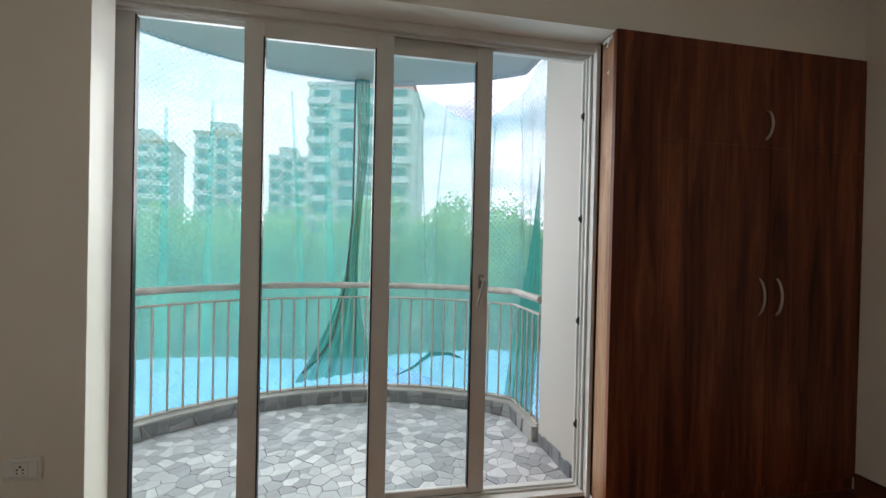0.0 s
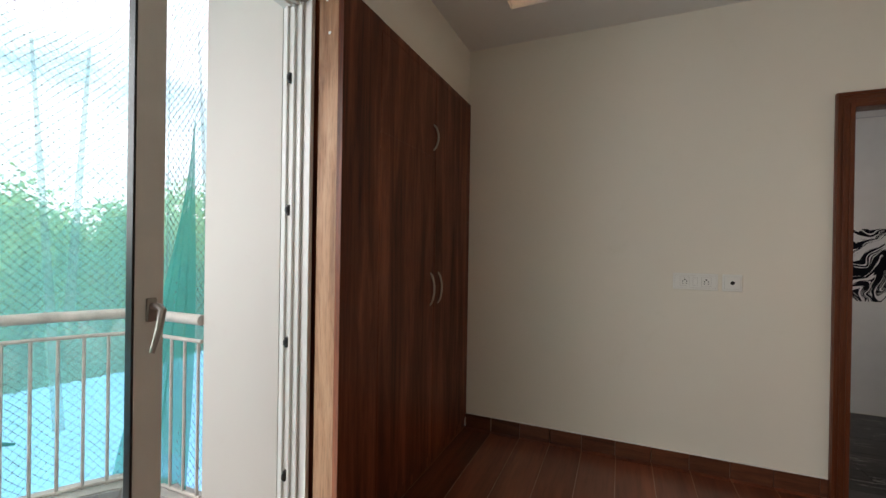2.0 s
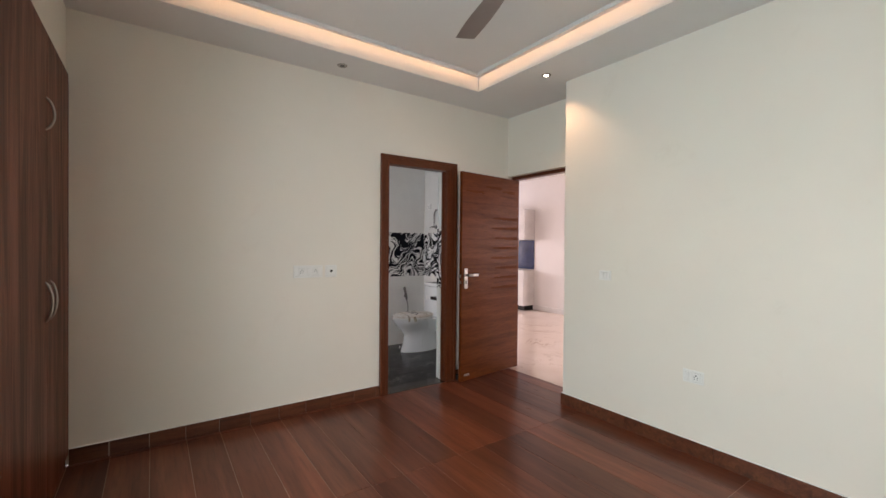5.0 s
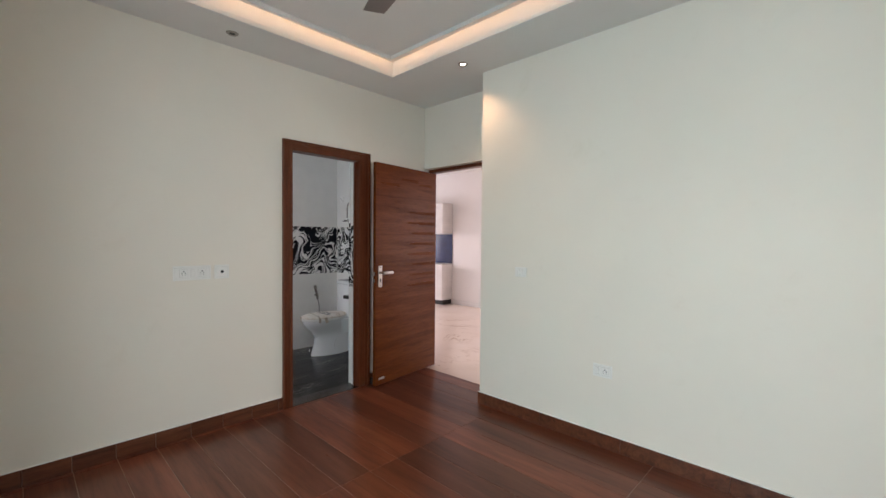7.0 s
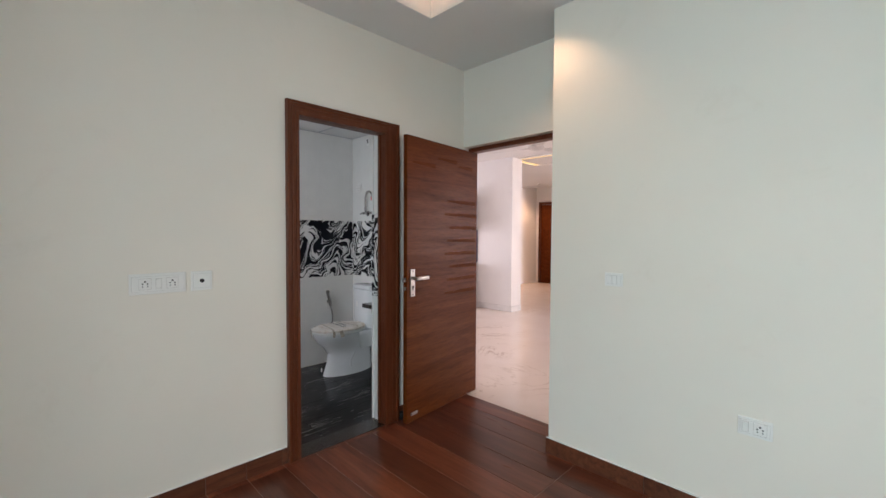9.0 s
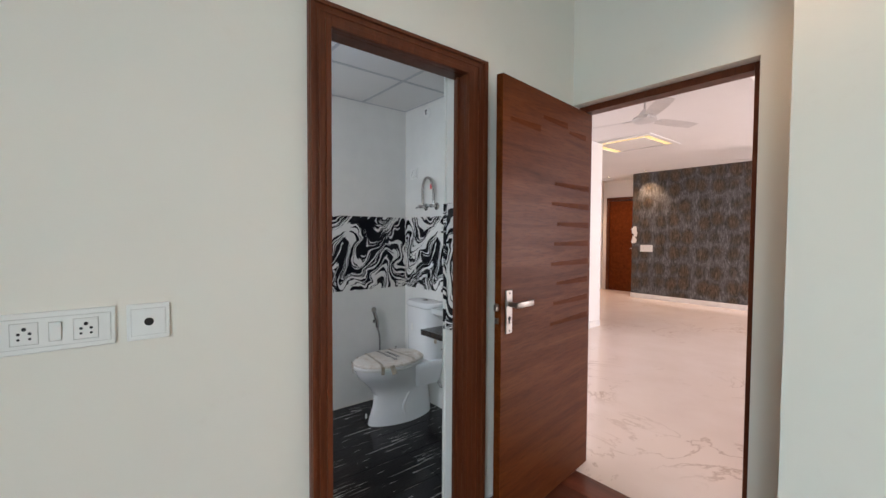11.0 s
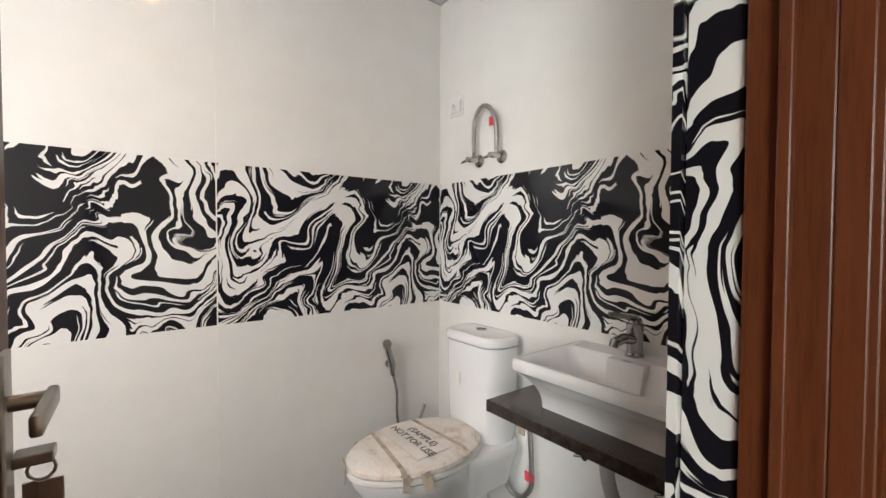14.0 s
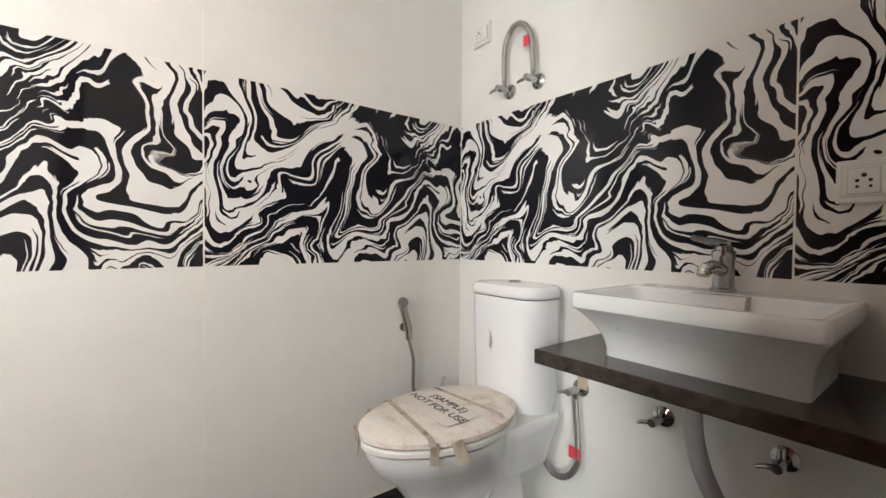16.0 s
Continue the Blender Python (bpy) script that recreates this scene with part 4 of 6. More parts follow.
lockset(leaf, 0.845, 0.935)
part("latch_bolt", box_bm((0.010, 0.899, 1.045), (0.026, 0.922, 1.075), 0.002), M_STEEL, leaf, "steel latch bolt")
part("dead_bolt", box_bm((0.010, 0.899, 0.985), (0.026, 0.912, 1.01), 0.002), M_STEEL, leaf)
part("door_bolt_catch", box_bm((-0.012, 0.79, 0.055), (0.0, 0.86, 0.075), 0.003), M_STEEL, leaf, "small floor catch")
stopper = thing("door_stopper", pose(2.93, -1.27, 0.0), "small dark rubber door stopper on the skirting", "door stopper")
part("base", lathe([(0.02, 0.0), (0.022, 0.008), (0.02, 0.05), (0.012, 0.056)], 16), M_DARKMETAL, stopper, smooth=True)

# ---------------- bath door ----------------
M_WORNPLATE = plain("worn_plate", (0.62, 0.60, 0.52), 0.5, 0.35, 0.5, 40, bumpy=0.3)
bd = []
for prd, w0_, w1_ in ((0.024, 0.0, 0.10), (0.031, 0.002, 0.028), (0.028, 0.052, 0.062), (0.034, 0.080, 0.0975)):
    kl_, kr_, kt_ = 0.78, 1.25, 0.85
    bd += [((XE - prd, BD1 + w0_ * kl_, 0), (XE + 0.001, BD1 + w1_ * kl_, BDZ + w1_ * kt_)), ((XE - prd, BD0 - w1_ * kr_, 0), (XE + 0.001, BD0 - w0_ * kr_, BDZ + w1_ * kt_)),
           ((XE - prd, BD0 - w0_ * kr_, BDZ + w0_ * kt_), (XE + 0.001, BD1 + w0_ * kl_, BDZ + w1_ * kt_))]
tagged(part("door_frame", boxes(*bd, bevel=0.002), M_FRAME), "reddish-brown moulded wooden architrave round the bath door", "door frame", "", "structure")
tagged(part("door_jamb", boxes(((XE + 0.001, BD1, 0), (XE + 0.072, BD1 + 0.05, BDZ)), ((XE + 0.001, BD0 - 0.05, 0), (XE + 0.072, BD0, BDZ)), ((XE + 0.001, BD0 - 0.05, BDZ), (XE + 0.072, BD1 + 0.05, BDZ + 0.05)),
     ((XE + 0.03, BD0, 0), (XE + 0.042, BD0 + 0.014, BDZ)), ((XE + 0.03, BD1 - 0.008, 0), (XE + 0.042, BD1, BDZ)), bevel=0.002), M_FRAME), "reddish-brown wooden bath door jamb", "door frame", "", "structure")
structure("threshold", boxes(((XE - 0.02, BD0, -0.02), (BX0, BD1, 0.004)), bevel=0.002), M_GRANITE, "dark stone threshold", "threshold")
bleaf = thing("bathroom_door", pose(3.026, BD1 + 0.006, 0.01, 0, 0, -1.5), "open brown wooden bathroom door with steel lock and keys", "door")
part("leaf", box_bm((0.0, 0.0, 0.0), (0.60, 0.032, 2.06), 0.002), M_FRAME, bleaf)
pl = part("lock_plate", box_bm((0.535, -0.007, 0.92), (0.575, 0.0, 1.12), 0.003), M_STEEL, bleaf, "brushed steel lock plate")
part("lever", joined(ring_tube([(0.555, -0.004, 1.055), (0.555, -0.045, 1.055)], 0.010, 10), box_bm((0.45, -0.052, 1.043), (0.567, -0.04, 1.068), 0.004)), M_STEEL, pl, "flat steel lever", True)
kr = [(0.585, -0.03 - 0.014 * math.cos(t), 0.955 + 0.014 * math.sin(t)) for t in np.linspace(0, 6.283, 13)[:-1]]
part("keys", joined(ring_tube(kr, 0.002, 6, True), box_bm((0.56, -0.045, 0.97), (0.59, -0.006, 0.985), 0.002), box_bm((0.581, -0.052, 0.888), (0.584, -0.026, 0.94), 0.001), box_bm((0.590, -0.036, 0.882), (0.593, -0.010, 0.938), 0.001),
     box_bm((0.581, -0.044, 0.835), (0.584, -0.035, 0.888), 0), box_bm((0.590, -0.028, 0.828), (0.593, -0.019, 0.882), 0)), M_STEEL, pl, "bunch of steel keys")
tagged(part("door_stop", prism([(XE + 0.012, BD1 - 0.001), (XE + 0.022, BD1 - 0.014), (XE + 0.104, BD1 - 0.042), (XE + 0.104, BD1 - 0.001)], 0.006, BDZ - 0.002), M_FRAME), "chipped reddish-brown bath door rebate", "door frame", "", "structure")
a0, a1 = Vector((XE + 0.036, BD1 - 0.0188, 0)), Vector((XE + 0.099, BD1 - 0.0403, 0))
an = Vector((-0.32, -0.947, 0))
plate = tagged(part("strike_plate", loft([[tuple(a0 + an * d + Vector((0, 0, z))) for d, z in ((-0.001, 1.272), (0.0025, 1.274), (0.0025, 1.370), (-0.001, 1.372))], [tuple(a1 + an * d + Vector((0, 0, z))) for d, z in ((-0.001, 1.272), (0.0025, 1.274), (0.0025, 1.370), (-0.001, 1.372))]]), M_WORNPLATE), "worn steel plate screwed to the bath door jamb", "door plate")
for f, z in ((0.55, 1.286), (0.35, 1.322), (0.6, 1.358)):
    c = a0.lerp(a1, f) + an * 0.003
    part("screw", ring_tube([tuple(c + Vector((0, 0, z)) - an * 0.001), tuple(c + Vector((0, 0, z)) + an * 0.0008)], 0.0055, 10), M_STEEL, plate, "flat screw head")
for z in (0.25, 1.85):
    hg = tagged(part("hinge", box_bm((XE + 0.044, BD1 - 0.0035, z), (XE + 0.068, BD1 - 0.0005, z + 0.11), 0.001), M_STEEL), "steel butt hinge on the bath door jamb", "hinge", "bath door hinges")

# ---------------- wall plates ----------------


# grey for the shadow lines painted round inner frames, sockets and rockers
M_PLATE_SHADOW = plain("plate_shadow_line", (0.50, 0.48, 0.45), 0.6)


def plate(name, m, w, h, items, label, group=""):
    """A wall plate in its own x and z, facing -y; items are kinds at offsets."""
    t = thing(name, m, label, "switch plate" if "switch" in name else "socket plate", group)
    part("cover", box_bm((-w / 2, -0.010, -h / 2), (w / 2, 0, h / 2), 0.003), M_PLASTIC, t)
    # solid backing, a millimetre wider, drawn as the shadow outline of each raised piece
    part("gap", box_bm((-w / 2 + 0.0092, -0.0106, -h / 2 + 0.0132), (w / 2 - 0.0092, -0.009, h / 2 - 0.0132), 0), M_PLATE_SHADOW, t)
    part("inner_frame", box_bm((-w / 2 + 0.010, -0.0125, -h / 2 + 0.014), (w / 2 - 0.010, -0.009, h / 2 - 0.014), 0.0015), M_PLASTIC, t)
    for kind, x in items:
        if kind == "socket":
            part("gap", box_bm((x - 0.0252, -0.0131, -0.0272), (x + 0.0252, -0.0118, 0.0272), 0), M_PLATE_SHADOW, t)
            s = part("socket", box_bm((x - 0.024, -0.015, -0.026), (x + 0.024, -0.012, 0.026), 0.0015), M_PLASTIC, t)
            hb = bmesh.new()
            for hx, hz, r in ((0, 0.012, 0.0046), (-0.010, 0.001, 0.0036), (0.010, 0.001, 0.0036), (-0.010, -0.012, 0.003), (0.010, -0.012, 0.003)):
                c = moved(lathe([(r, -0.0158), (r, -0.0145)], 10, "y"), Matrix.Translation((x + hx, 0, hz)))
                hb = joined(hb, c)
            part("pin_holes", hb, M_BLACK, s)
        elif kind == "switch":
            part("gap", box_bm((x - 0.0125, -0.0132, -0.0245), (x + 0.0125, -0.0118, 0.0245), 0), M_PLATE_SHADOW, t)
            part("rocker", moved(box_bm((-0.011, -0.005, -0.023), (0.011, 0.0, 0.023), 0.0015), pose(x, -0.0125, 0, 5)), M_PLASTIC, t)
        elif kind == "jack":
            part("jack", moved(lathe([(0.011, -0.015), (0.011, -0.012)], 16, "y"), Matrix.Translation((x, 0, 0))), M_BLACK, t, "round black outlet")
    return t


plate("socket_plate", pose(XE, 0.255, 1.15, 0, 0, -90), 0.235, 0.10, [("socket", -0.055), ("switch", 0.0), ("socket", 0.058)], "white double socket plate with a rocker switch", "bedroom plates")
plate("socket_plate", pose(XE, 0.065, 1.15, 0, 0, -90), 0.098, 0.10, [("jack", 0.0)], "white aerial outlet plate with one black hole", "bedroom plates")
plate("switch_plate", pose(1.488, YS, 1.148, 0, 0, 180), 0.10, 0.075, [("switch", -0.02), ("switch", 0.008)], "small white switch plate on the pale wall", "bedroom plates")
plate("socket_plate", pose(0.83, YS, 0.52, 0, 0, 180), 0.13, 0.085, [("socket", 0.02), ("switch", -0.035)], "white socket plate low on the pale wall", "bedroom plates")
plate("socket_plate", pose(-1.06, YN, 0.42, 0, 0, 0), 0.13, 0.085, [("socket", 0.0)], "white socket plate low beside the balcony door", "bedroom plates")
plate("socket_plate", pose(4.465, BY0, 1.915, 0, 0, 180), 0.105, 0.09, [("socket", -0.012), ("switch", 0.03)], "white socket plate on the bathroom tiles", "bathroom plates")
plate("socket_plate", pose(3.262, BY0, 1.155, 0, 0, 180), 0.125, 0.092, [("socket", -0.018), ("switch", 0.035)], "white socket plate on the swirled tile band", "bathroom plates")

# ---------------- ceiling fixtures ----------------


def downlight(x, y, z, lit, group):
    t = thing("downlight", pose(x, y, z), "round recessed ceiling spot, lit warm" if lit else "round recessed ceiling spot, unlit", "ceiling light", group)
    part("ring", lathe([(0.020, -0.0005), (0.020, -0.004), (0.036, -0.005), (0.040, 0.0)], 24), M_STEEL, t, smooth=True)
    part("lens", lathe([(0.001, -0.0035), (0.0195, -0.0035), (0.0195, -0.0006)], 20), MATS["lamp_on"] if lit else M_DARKMETAL, t)


emitter("lamp_on", (1.0, 0.80, 0.58), 7.0)
downlight(1.90, -1.39, SOFFIT, True, "bedroom downlights")
downlight(2.73, 0.06, SOFFIT, False, "bedroom downlights")
downlight(3.82, -0.71, BZ, True, "bathroom downlight")
for hx, hy in ((5.74, -8.93), (6.75, -9.2), (3.10, -8.93)):
    downlight(hx, hy, 2.80, True, "hall downlights")

# cove lip and strip round the tray
CL = [(TX0, TY0), (TX1, TY0), (TX1, TY1), (TX0, TY1)]


def ring_boxes(g0, g1, z0, z1):
    x0, x1, y0, y1 = TX0, TX1, TY0, TY1
    return [((x0 + g0, y0 + g0, z0), (x1 - g0, y0 + g1, z1)), ((x0 + g0, y1 - g1, z0), (x1 - g0, y1 - g0, z1)), ((x0 + g0, y0 + g1, z0), (x0 + g1, y1 - g1, z1)), ((x1 - g1, y0 + g1, z0), (x1 - g0, y1 - g1, z1))]


structure("trim", boxes(*ring_boxes(0.070, 0.085, 2.900, 2.931), bevel=0.004), M_CEIL, "white moulding round the ceiling tray", "moulding")
structure("trim_edge", boxes(*ring_boxes(0.0, 0.012, SOFFIT - 0.006, SOFFIT + 0.022), bevel=0.004), M_CEIL, "white bead along the tray edge", "moulding")
emitter("led_strip", (1.0, 0.60, 0.30), 3.7)
led = tagged(part("led_strip", boxes(*ring_boxes(0.060, 0.067, 2.920, 2.926)), MATS["led_strip"]), "warm LED strip hidden in the ceiling tray", "light strip")


def ceiling_fan(m, mat, label, blade_len=0.48, drop=0.16, turn=0.0, group="ceiling fans"):
    f = thing("ceiling_fan", m, label, "ceiling fan", group)
    part("canopy", lathe([(0.012, -0.075), (0.03, -0.07), (0.055, -0.02), (0.058, 0.0)], 20), mat, f, smooth=True)
    part("down_rod", ring_tube([(0, 0, -0.07), (0, 0, -drop)], 0.010, 10), mat, f, smooth=True)
    part("motor", lathe([(0.012, -drop + 0.035), (0.03, -drop + 0.02), (0.055, -drop - 0.02), (0.10, -drop - 0.045), (0.108, -drop - 0.065), (0.085, -drop - 0.085), (0.02, -drop - 0.095)], 28), mat, f, smooth=True)
    for k in range(3):
        b = bmesh.new()
        rows = []
        for i in range(9):
            u = i / 8
            r = 0.16 + blade_len * u
            w = 0.052 + 0.016 * math.sin(u * 2.6)
            tw = radians(11 - 5 * u)
            rows.append([(r, -w * math.cos(tw), w * math.sin(tw)), (r, 0, 0.006), (r, w * math.cos(tw), -w * math.sin(tw)), (r, 0, -0.001)])
        bl = loft(rows)
        part("blade", moved(bl, Matrix.Translation((0, 0, -drop - 0.06)) @ pose(0, 0, 0, 0, 0, turn + 120 * k)), mat, f, smooth=True)
        part("blade_arm", moved(box_bm((0.08, -0.018, -0.004), (0.20, 0.018, 0.006), 0.002), Matrix.Translation((0, 0, -drop - 0.063)) @ pose(0, 0, 0, 0, 0, turn + 120 * k)), mat, f)
    return f


M_FANBROWN = plain("fan_grey_brown", (0.30, 0.265, 0.25), 0.35, 0.3)
M_FANWHITE = plain("fan_white", (0.60, 0.58, 0.56), 0.4)
ceiling_fan(pose(0.90, -0.05, 2.95), M_FANBROWN, "grey-brown three-blade ceiling fan in the tray", 0.50, 0.27, -17)
ceiling_fan(pose(3.39, -3.80, 2.80), M_FANWHITE, "white three-blade ceiling fan in the hall", 0.46, 0.25, 10)
ceiling_fan(pose(3.40, -7.9, 2.80), M_FANWHITE, "white three-blade ceiling fan in the hall", 0.46, 0.13, 40)
ceiling_fan(pose(6.4, -7.6, 2.80), M_FANWHITE, "white three-blade ceiling fan in the hall", 0.46, 0.2, 70)

# ---------------- hall things ----------------
structure("hall_skirting", boxes(((-0.9, -9.16, 0), (6.13, -9.145, 0.10)), ((4.918, -5.75, 0), (4.93, -5.44, 0.10)), ((4.918, -5.45, 0), (7.3, -5.438, 0.10)), bevel=0.002), plain("white_skirting", (0.8, 0.78, 0.76), 0.2), "white stone skirting", "baseboard")
hd = thing("hall_door", pose(6.75, -10.0, 0), "dark brown wooden door at the end of the passage", "door")
part("leaf", box_bm((-0.36, 0, 0), (0.36, 0.04, 2.28), 0.004), M_INLAY, hd)
part("frame", boxes(((-0.44, -0.02, 0), (-0.37, 0.06, 2.37)), ((0.37, -0.02, 0), (0.44, 0.06, 2.37)), ((-0.37, -0.02, 2.29), (0.37, 0.06, 2.37)), bevel=0.004), M_FRAME, hd)
part("handle", joined(box_bm((-0.33, 0.04, 0.95), (-0.285, 0.05, 1.15), 0.002), box_bm((-0.33, 0.07, 1.07), (-0.21, 0.085, 1.095), 0.003), box_bm((-0.32, 0.05, 1.075), (-0.30, 0.075, 1.09), 0.002)), M_STEEL, hd, "steel lever handle")
structure("wall_passage", boxes(((6.12, -10.16, 0), (6.30, -9.99, 2.8)), ((7.2, -10.16, 0), (7.3, -9.99, 2.8)), ((6.30, -10.16, 2.375), (7.2, -9.99, 2.8))), M_HALLWALL, "white painted passage wall", "wall")
plate("switch_plate", pose(5.79, -9.152, 1.12, 0, 0, 180), 0.27, 0.15, [("switch", -0.06), ("switch", -0.02), ("switch", 0.02), ("switch", 0.06)], "large white switch plate on dark wallpaper", "hall plates")
rp = random.Random(11)
for k, (cx, cz, r) in enumerate(((6.06, 1.50, 0.11), (6.08, 1.30, 0.09))):
    ring = [(cx + r * rp.uniform(0.5, 1.0) * math.cos(t) * 0.8, cz + r * rp.uniform(0.7, 1.3) * math.sin(t)) for t in np.linspace(0, 6.283, 13)[:-1]]
    structure("torn_patch", loft([[(a, -9.149, b) for a, b in ring], [(a, -9.153, b) for a, b in ring]]), M_HALLWALL, "white torn patch in the wallpaper", "wall patch")
kc = thing("kitchen_unit", pose(6.35, -5.45, 0), "white gloss wall and base cabinets with a navy splashback", "cabinet")
M_GLOSSW = plain("white_gloss_front", (0.74, 0.72, 0.71), 0.15, vary=0.12, scale=3)
M_NAVY = plain("navy_panel", (0.012, 0.025, 0.085), 0.15, vary=0.2)
part("base_cabinet", box_bm((-0.62, 0, 0.10), (0.9, 0.33, 0.86), 0.004), M_GLOSSW, kc)
part("plinth", box_bm((-0.60, 0, 0.0), (0.9, 0.28, 0.10), 0.002), M_DARKMETAL, kc, "dark recessed plinth")
part("splashback", box_bm((-0.62, 0, 0.87), (0.9, 0.02, 1.50), 0.001), M_NAVY, kc, "navy blue splashback")
part("wall_cabinet", box_bm((-0.62, 0, 1.51), (0.9, 0.32, 2.16), 0.004), M_GLOSSW, kc)
# lit tray in the hall ceiling
structure("hall_tray", boxes(((4.15, -6.6, 2.787), (5.2, -6.5, 2.799)), ((4.15, -5.7, 2.787), (5.2, -5.6, 2.799)), ((4.15, -6.5, 2.787), (4.22, -5.7, 2.799)), ((5.13, -6.5, 2.787), (5.2, -5.7, 2.799)), bevel=0.002), M_CEIL, "white moulding round a lit ceiling tray", "moulding")
emitter("hall_cove", (1.0, 0.66, 0.28), 0.5)
tagged(part("cove_light", boxes(((4.22, -5.8, 2.794), (5.13, -5.7, 2.799)), ((4.22, -6.5, 2.794), (4.32, -5.8, 2.799)), ((5.03, -6.5, 2.794), (5.13, -5.8, 2.799))), MATS["hall_cove"]), "warm lit ceiling tray panel in the hall", "ceiling light")

# ---------------- bathroom ----------------
T = 0.012
B0, B1 = 0.936, 1.545
tile_cache = {}


def tile(parent, m, w, z0, z1, mat, u0=0.0, kind="tile"):
    """A wall tile: x from u0 to u0 + w in the print's own width, facing -y, at the pose m of the print's left foot."""
    key = (round(w, 4), round(u0, 4), round(z0, 4), round(z1, 4), mat.name)
    if key not in tile_cache:
        tile_cache[key] = mesh_of(kind, box_bm((u0 + 0.0023, 0.0, 0.0012), (u0 + w - 0.0023, T, z1 - z0 - 0.0012), 0.0004), mat)
    o = new(kind, tile_cache[key])
    o.parent = parent
    o.matrix_world = m @ pose(0, 0, z0)
    return o


wallb = bpy.data.objects["wall_bath"]
rowsz = ((0.0, B0, M_WHITETILE), (B0, B1, M_SWIRL), (B1, BZ + 0.01, M_WHITETILE))
for z0, z1, mt in rowsz:
    # back wall: first tile starts at the seam and is cut in the corner
    tile(wallb, pose(BX1, -0.87, 0, 0, 0, -90), 1.045, z0, z1, mt)
    tile(wallb, pose(BX1, 0.34, 0, 0, 0, -90), 1.21, z0, z1, mt)
    tile(wallb, pose(BX1, 1.55, 0, 0, 0, -90), 0.21, z0, z1, mt, 1.0)
    # basin wall
    tile(wallb, pose(BX1, BY0, 0, 0, 0, 180), 1.21, z0, z1, mt)
    tile(wallb, pose(BX1 - 1.21, BY0, 0, 0, 0, 180), 0.31, z0, z1, mt)
    # door-side reveal and wall
    tile(wallb, pose(BX0 + 0.001, BD0 - T, 0, 0, 0, 180), 0.062, z0, z1, mt)
    tile(wallb, pose(BX0 + T, BY0, 0, 0, 0, 90), 0.80, z0, z1, mt)

# floor tiles
fl = bpy.data.objects["floor_bath"]
ft = mesh_of("tile", box_bm((0.001, 0.001, -0.012), (0.299, 0.599, 0.0), 0.001), M_BLACKTILE)
for i in range(6):
    for j in range(5):
        x, y = BX0 + 0.3 * i, BY0 + 0.6 * j
        if x + 0.1 < BX1 and y + 0.1 < BY1:
            o = new("tile", ft)
            o.parent = fl
            o.location = (x, y, 0)

# ceiling grid
structure("ceiling_grid", boxes(((4.0, BY0, BZ - 0.004), (4.022, BY1, BZ - 0.0005)), ((BX0 + 0.02, -1.50, BZ - 0.005), (BX1, -1.478, BZ - 0.001)), ((BX0 + 0.02, -0.90, BZ - 0.005), (BX1, -0.878, BZ - 0.001)), ((BX0 + 0.02, -0.30, BZ - 0.005), (BX1, -0.278, BZ - 0.001)),
          ((BX0 + 0.02, BY0, BZ - 0.006), (BX1, BY0 + 0.012, BZ - 0.001)), ((BX1 - 0.012, BY0, BZ - 0.006), (BX1, BY1, BZ - 0.001)), bevel=0.001), plain("grid_grey", (0.52, 0.52, 0.53), 0.5), "grey ceiling grid bars", "ceiling grid")


def oval(cx, cy, rx, ry, z, n=36, back=None):
    """A ring with a flatter back; y decreases towards the wall."""
    pts = []
    for k in range(n):
        t = 2 * math.pi * k / n
        c, s = math.cos(t), math.sin(t)
        yy = cy + ry * s
        if back is not None and yy < back:
            yy = back + (yy - back) * 0.15
        pts.append((cx + rx * c * (1.0 - 0.10 * max(0, s)), yy, z))
    return pts


def rbox(x0, x1, y0, y1, r, z, n=6, bow=0.0):
    """Rounded rectangle ring, its front bowed out."""
    pts = []
    for cx, cy, a0 in ((x1 - r, y1 - r, 0), (x0 + r, y1 - r, 90), (x0 + r, y0 + r, 180), (x1 - r, y0 + r, 270)):
        for k in range(n + 1):
            a = radians(a0 + 90 * k / n)
            x, y = cx + r * math.cos(a), cy + r * math.sin(a)
            s = (x - (x0 + x1) / 2) / ((x1 - x0) / 2)
            pts.append((x, y + (bow * (1 - s * s) if y > (y0 + y1) / 2 else 0), z))
    return pts


WX = 4.183
wc = thing("toilet", pose(WX, BY0, 0), "white ceramic toilet with cistern, seat lid wrapped in taped paper", "toilet")
w_off = Matrix.Translation((0, 0, 0))
# pedestal and bowl, y measured out from the wall
ped = loft([oval(0, 0.33, 0.122, 0.275, 0.0, 36, 0.06), oval(0, 0.325, 0.120, 0.270, 0.04, 36, 0.06), oval(0, 0.315, 0.110, 0.250, 0.12, 36, 0.06), oval(0, 0.315, 0.106, 0.240, 0.20, 36, 0.07),
            oval(0, 0.36, 0.125, 0.245, 0.27, 36, 0.10), oval(0, 0.415, 0.160, 0.258, 0.33, 36, 0.14), oval(0, 0.435, 0.178, 0.262, 0.375, 36, 0.16), oval(0, 0.435, 0.180, 0.262, 0.395, 36, 0.16)])
part("bowl", ped, M_CERAMIC, wc, smooth=True)
deck = [(0.125, 0.02, 0.27, 0.24), (0.150, 0.012, 0.30, 0.33), (0.170, 0.010, 0.31, 0.385), (0.174, 0.010, 0.31, 0.415), (0.168, 0.014, 0.305, 0.428)]
part("back_deck", loft([rbox(-w, w, a, c, 0.05, z) for w, a, c, z in deck]), M_CERAMIC, wc, smooth=True)
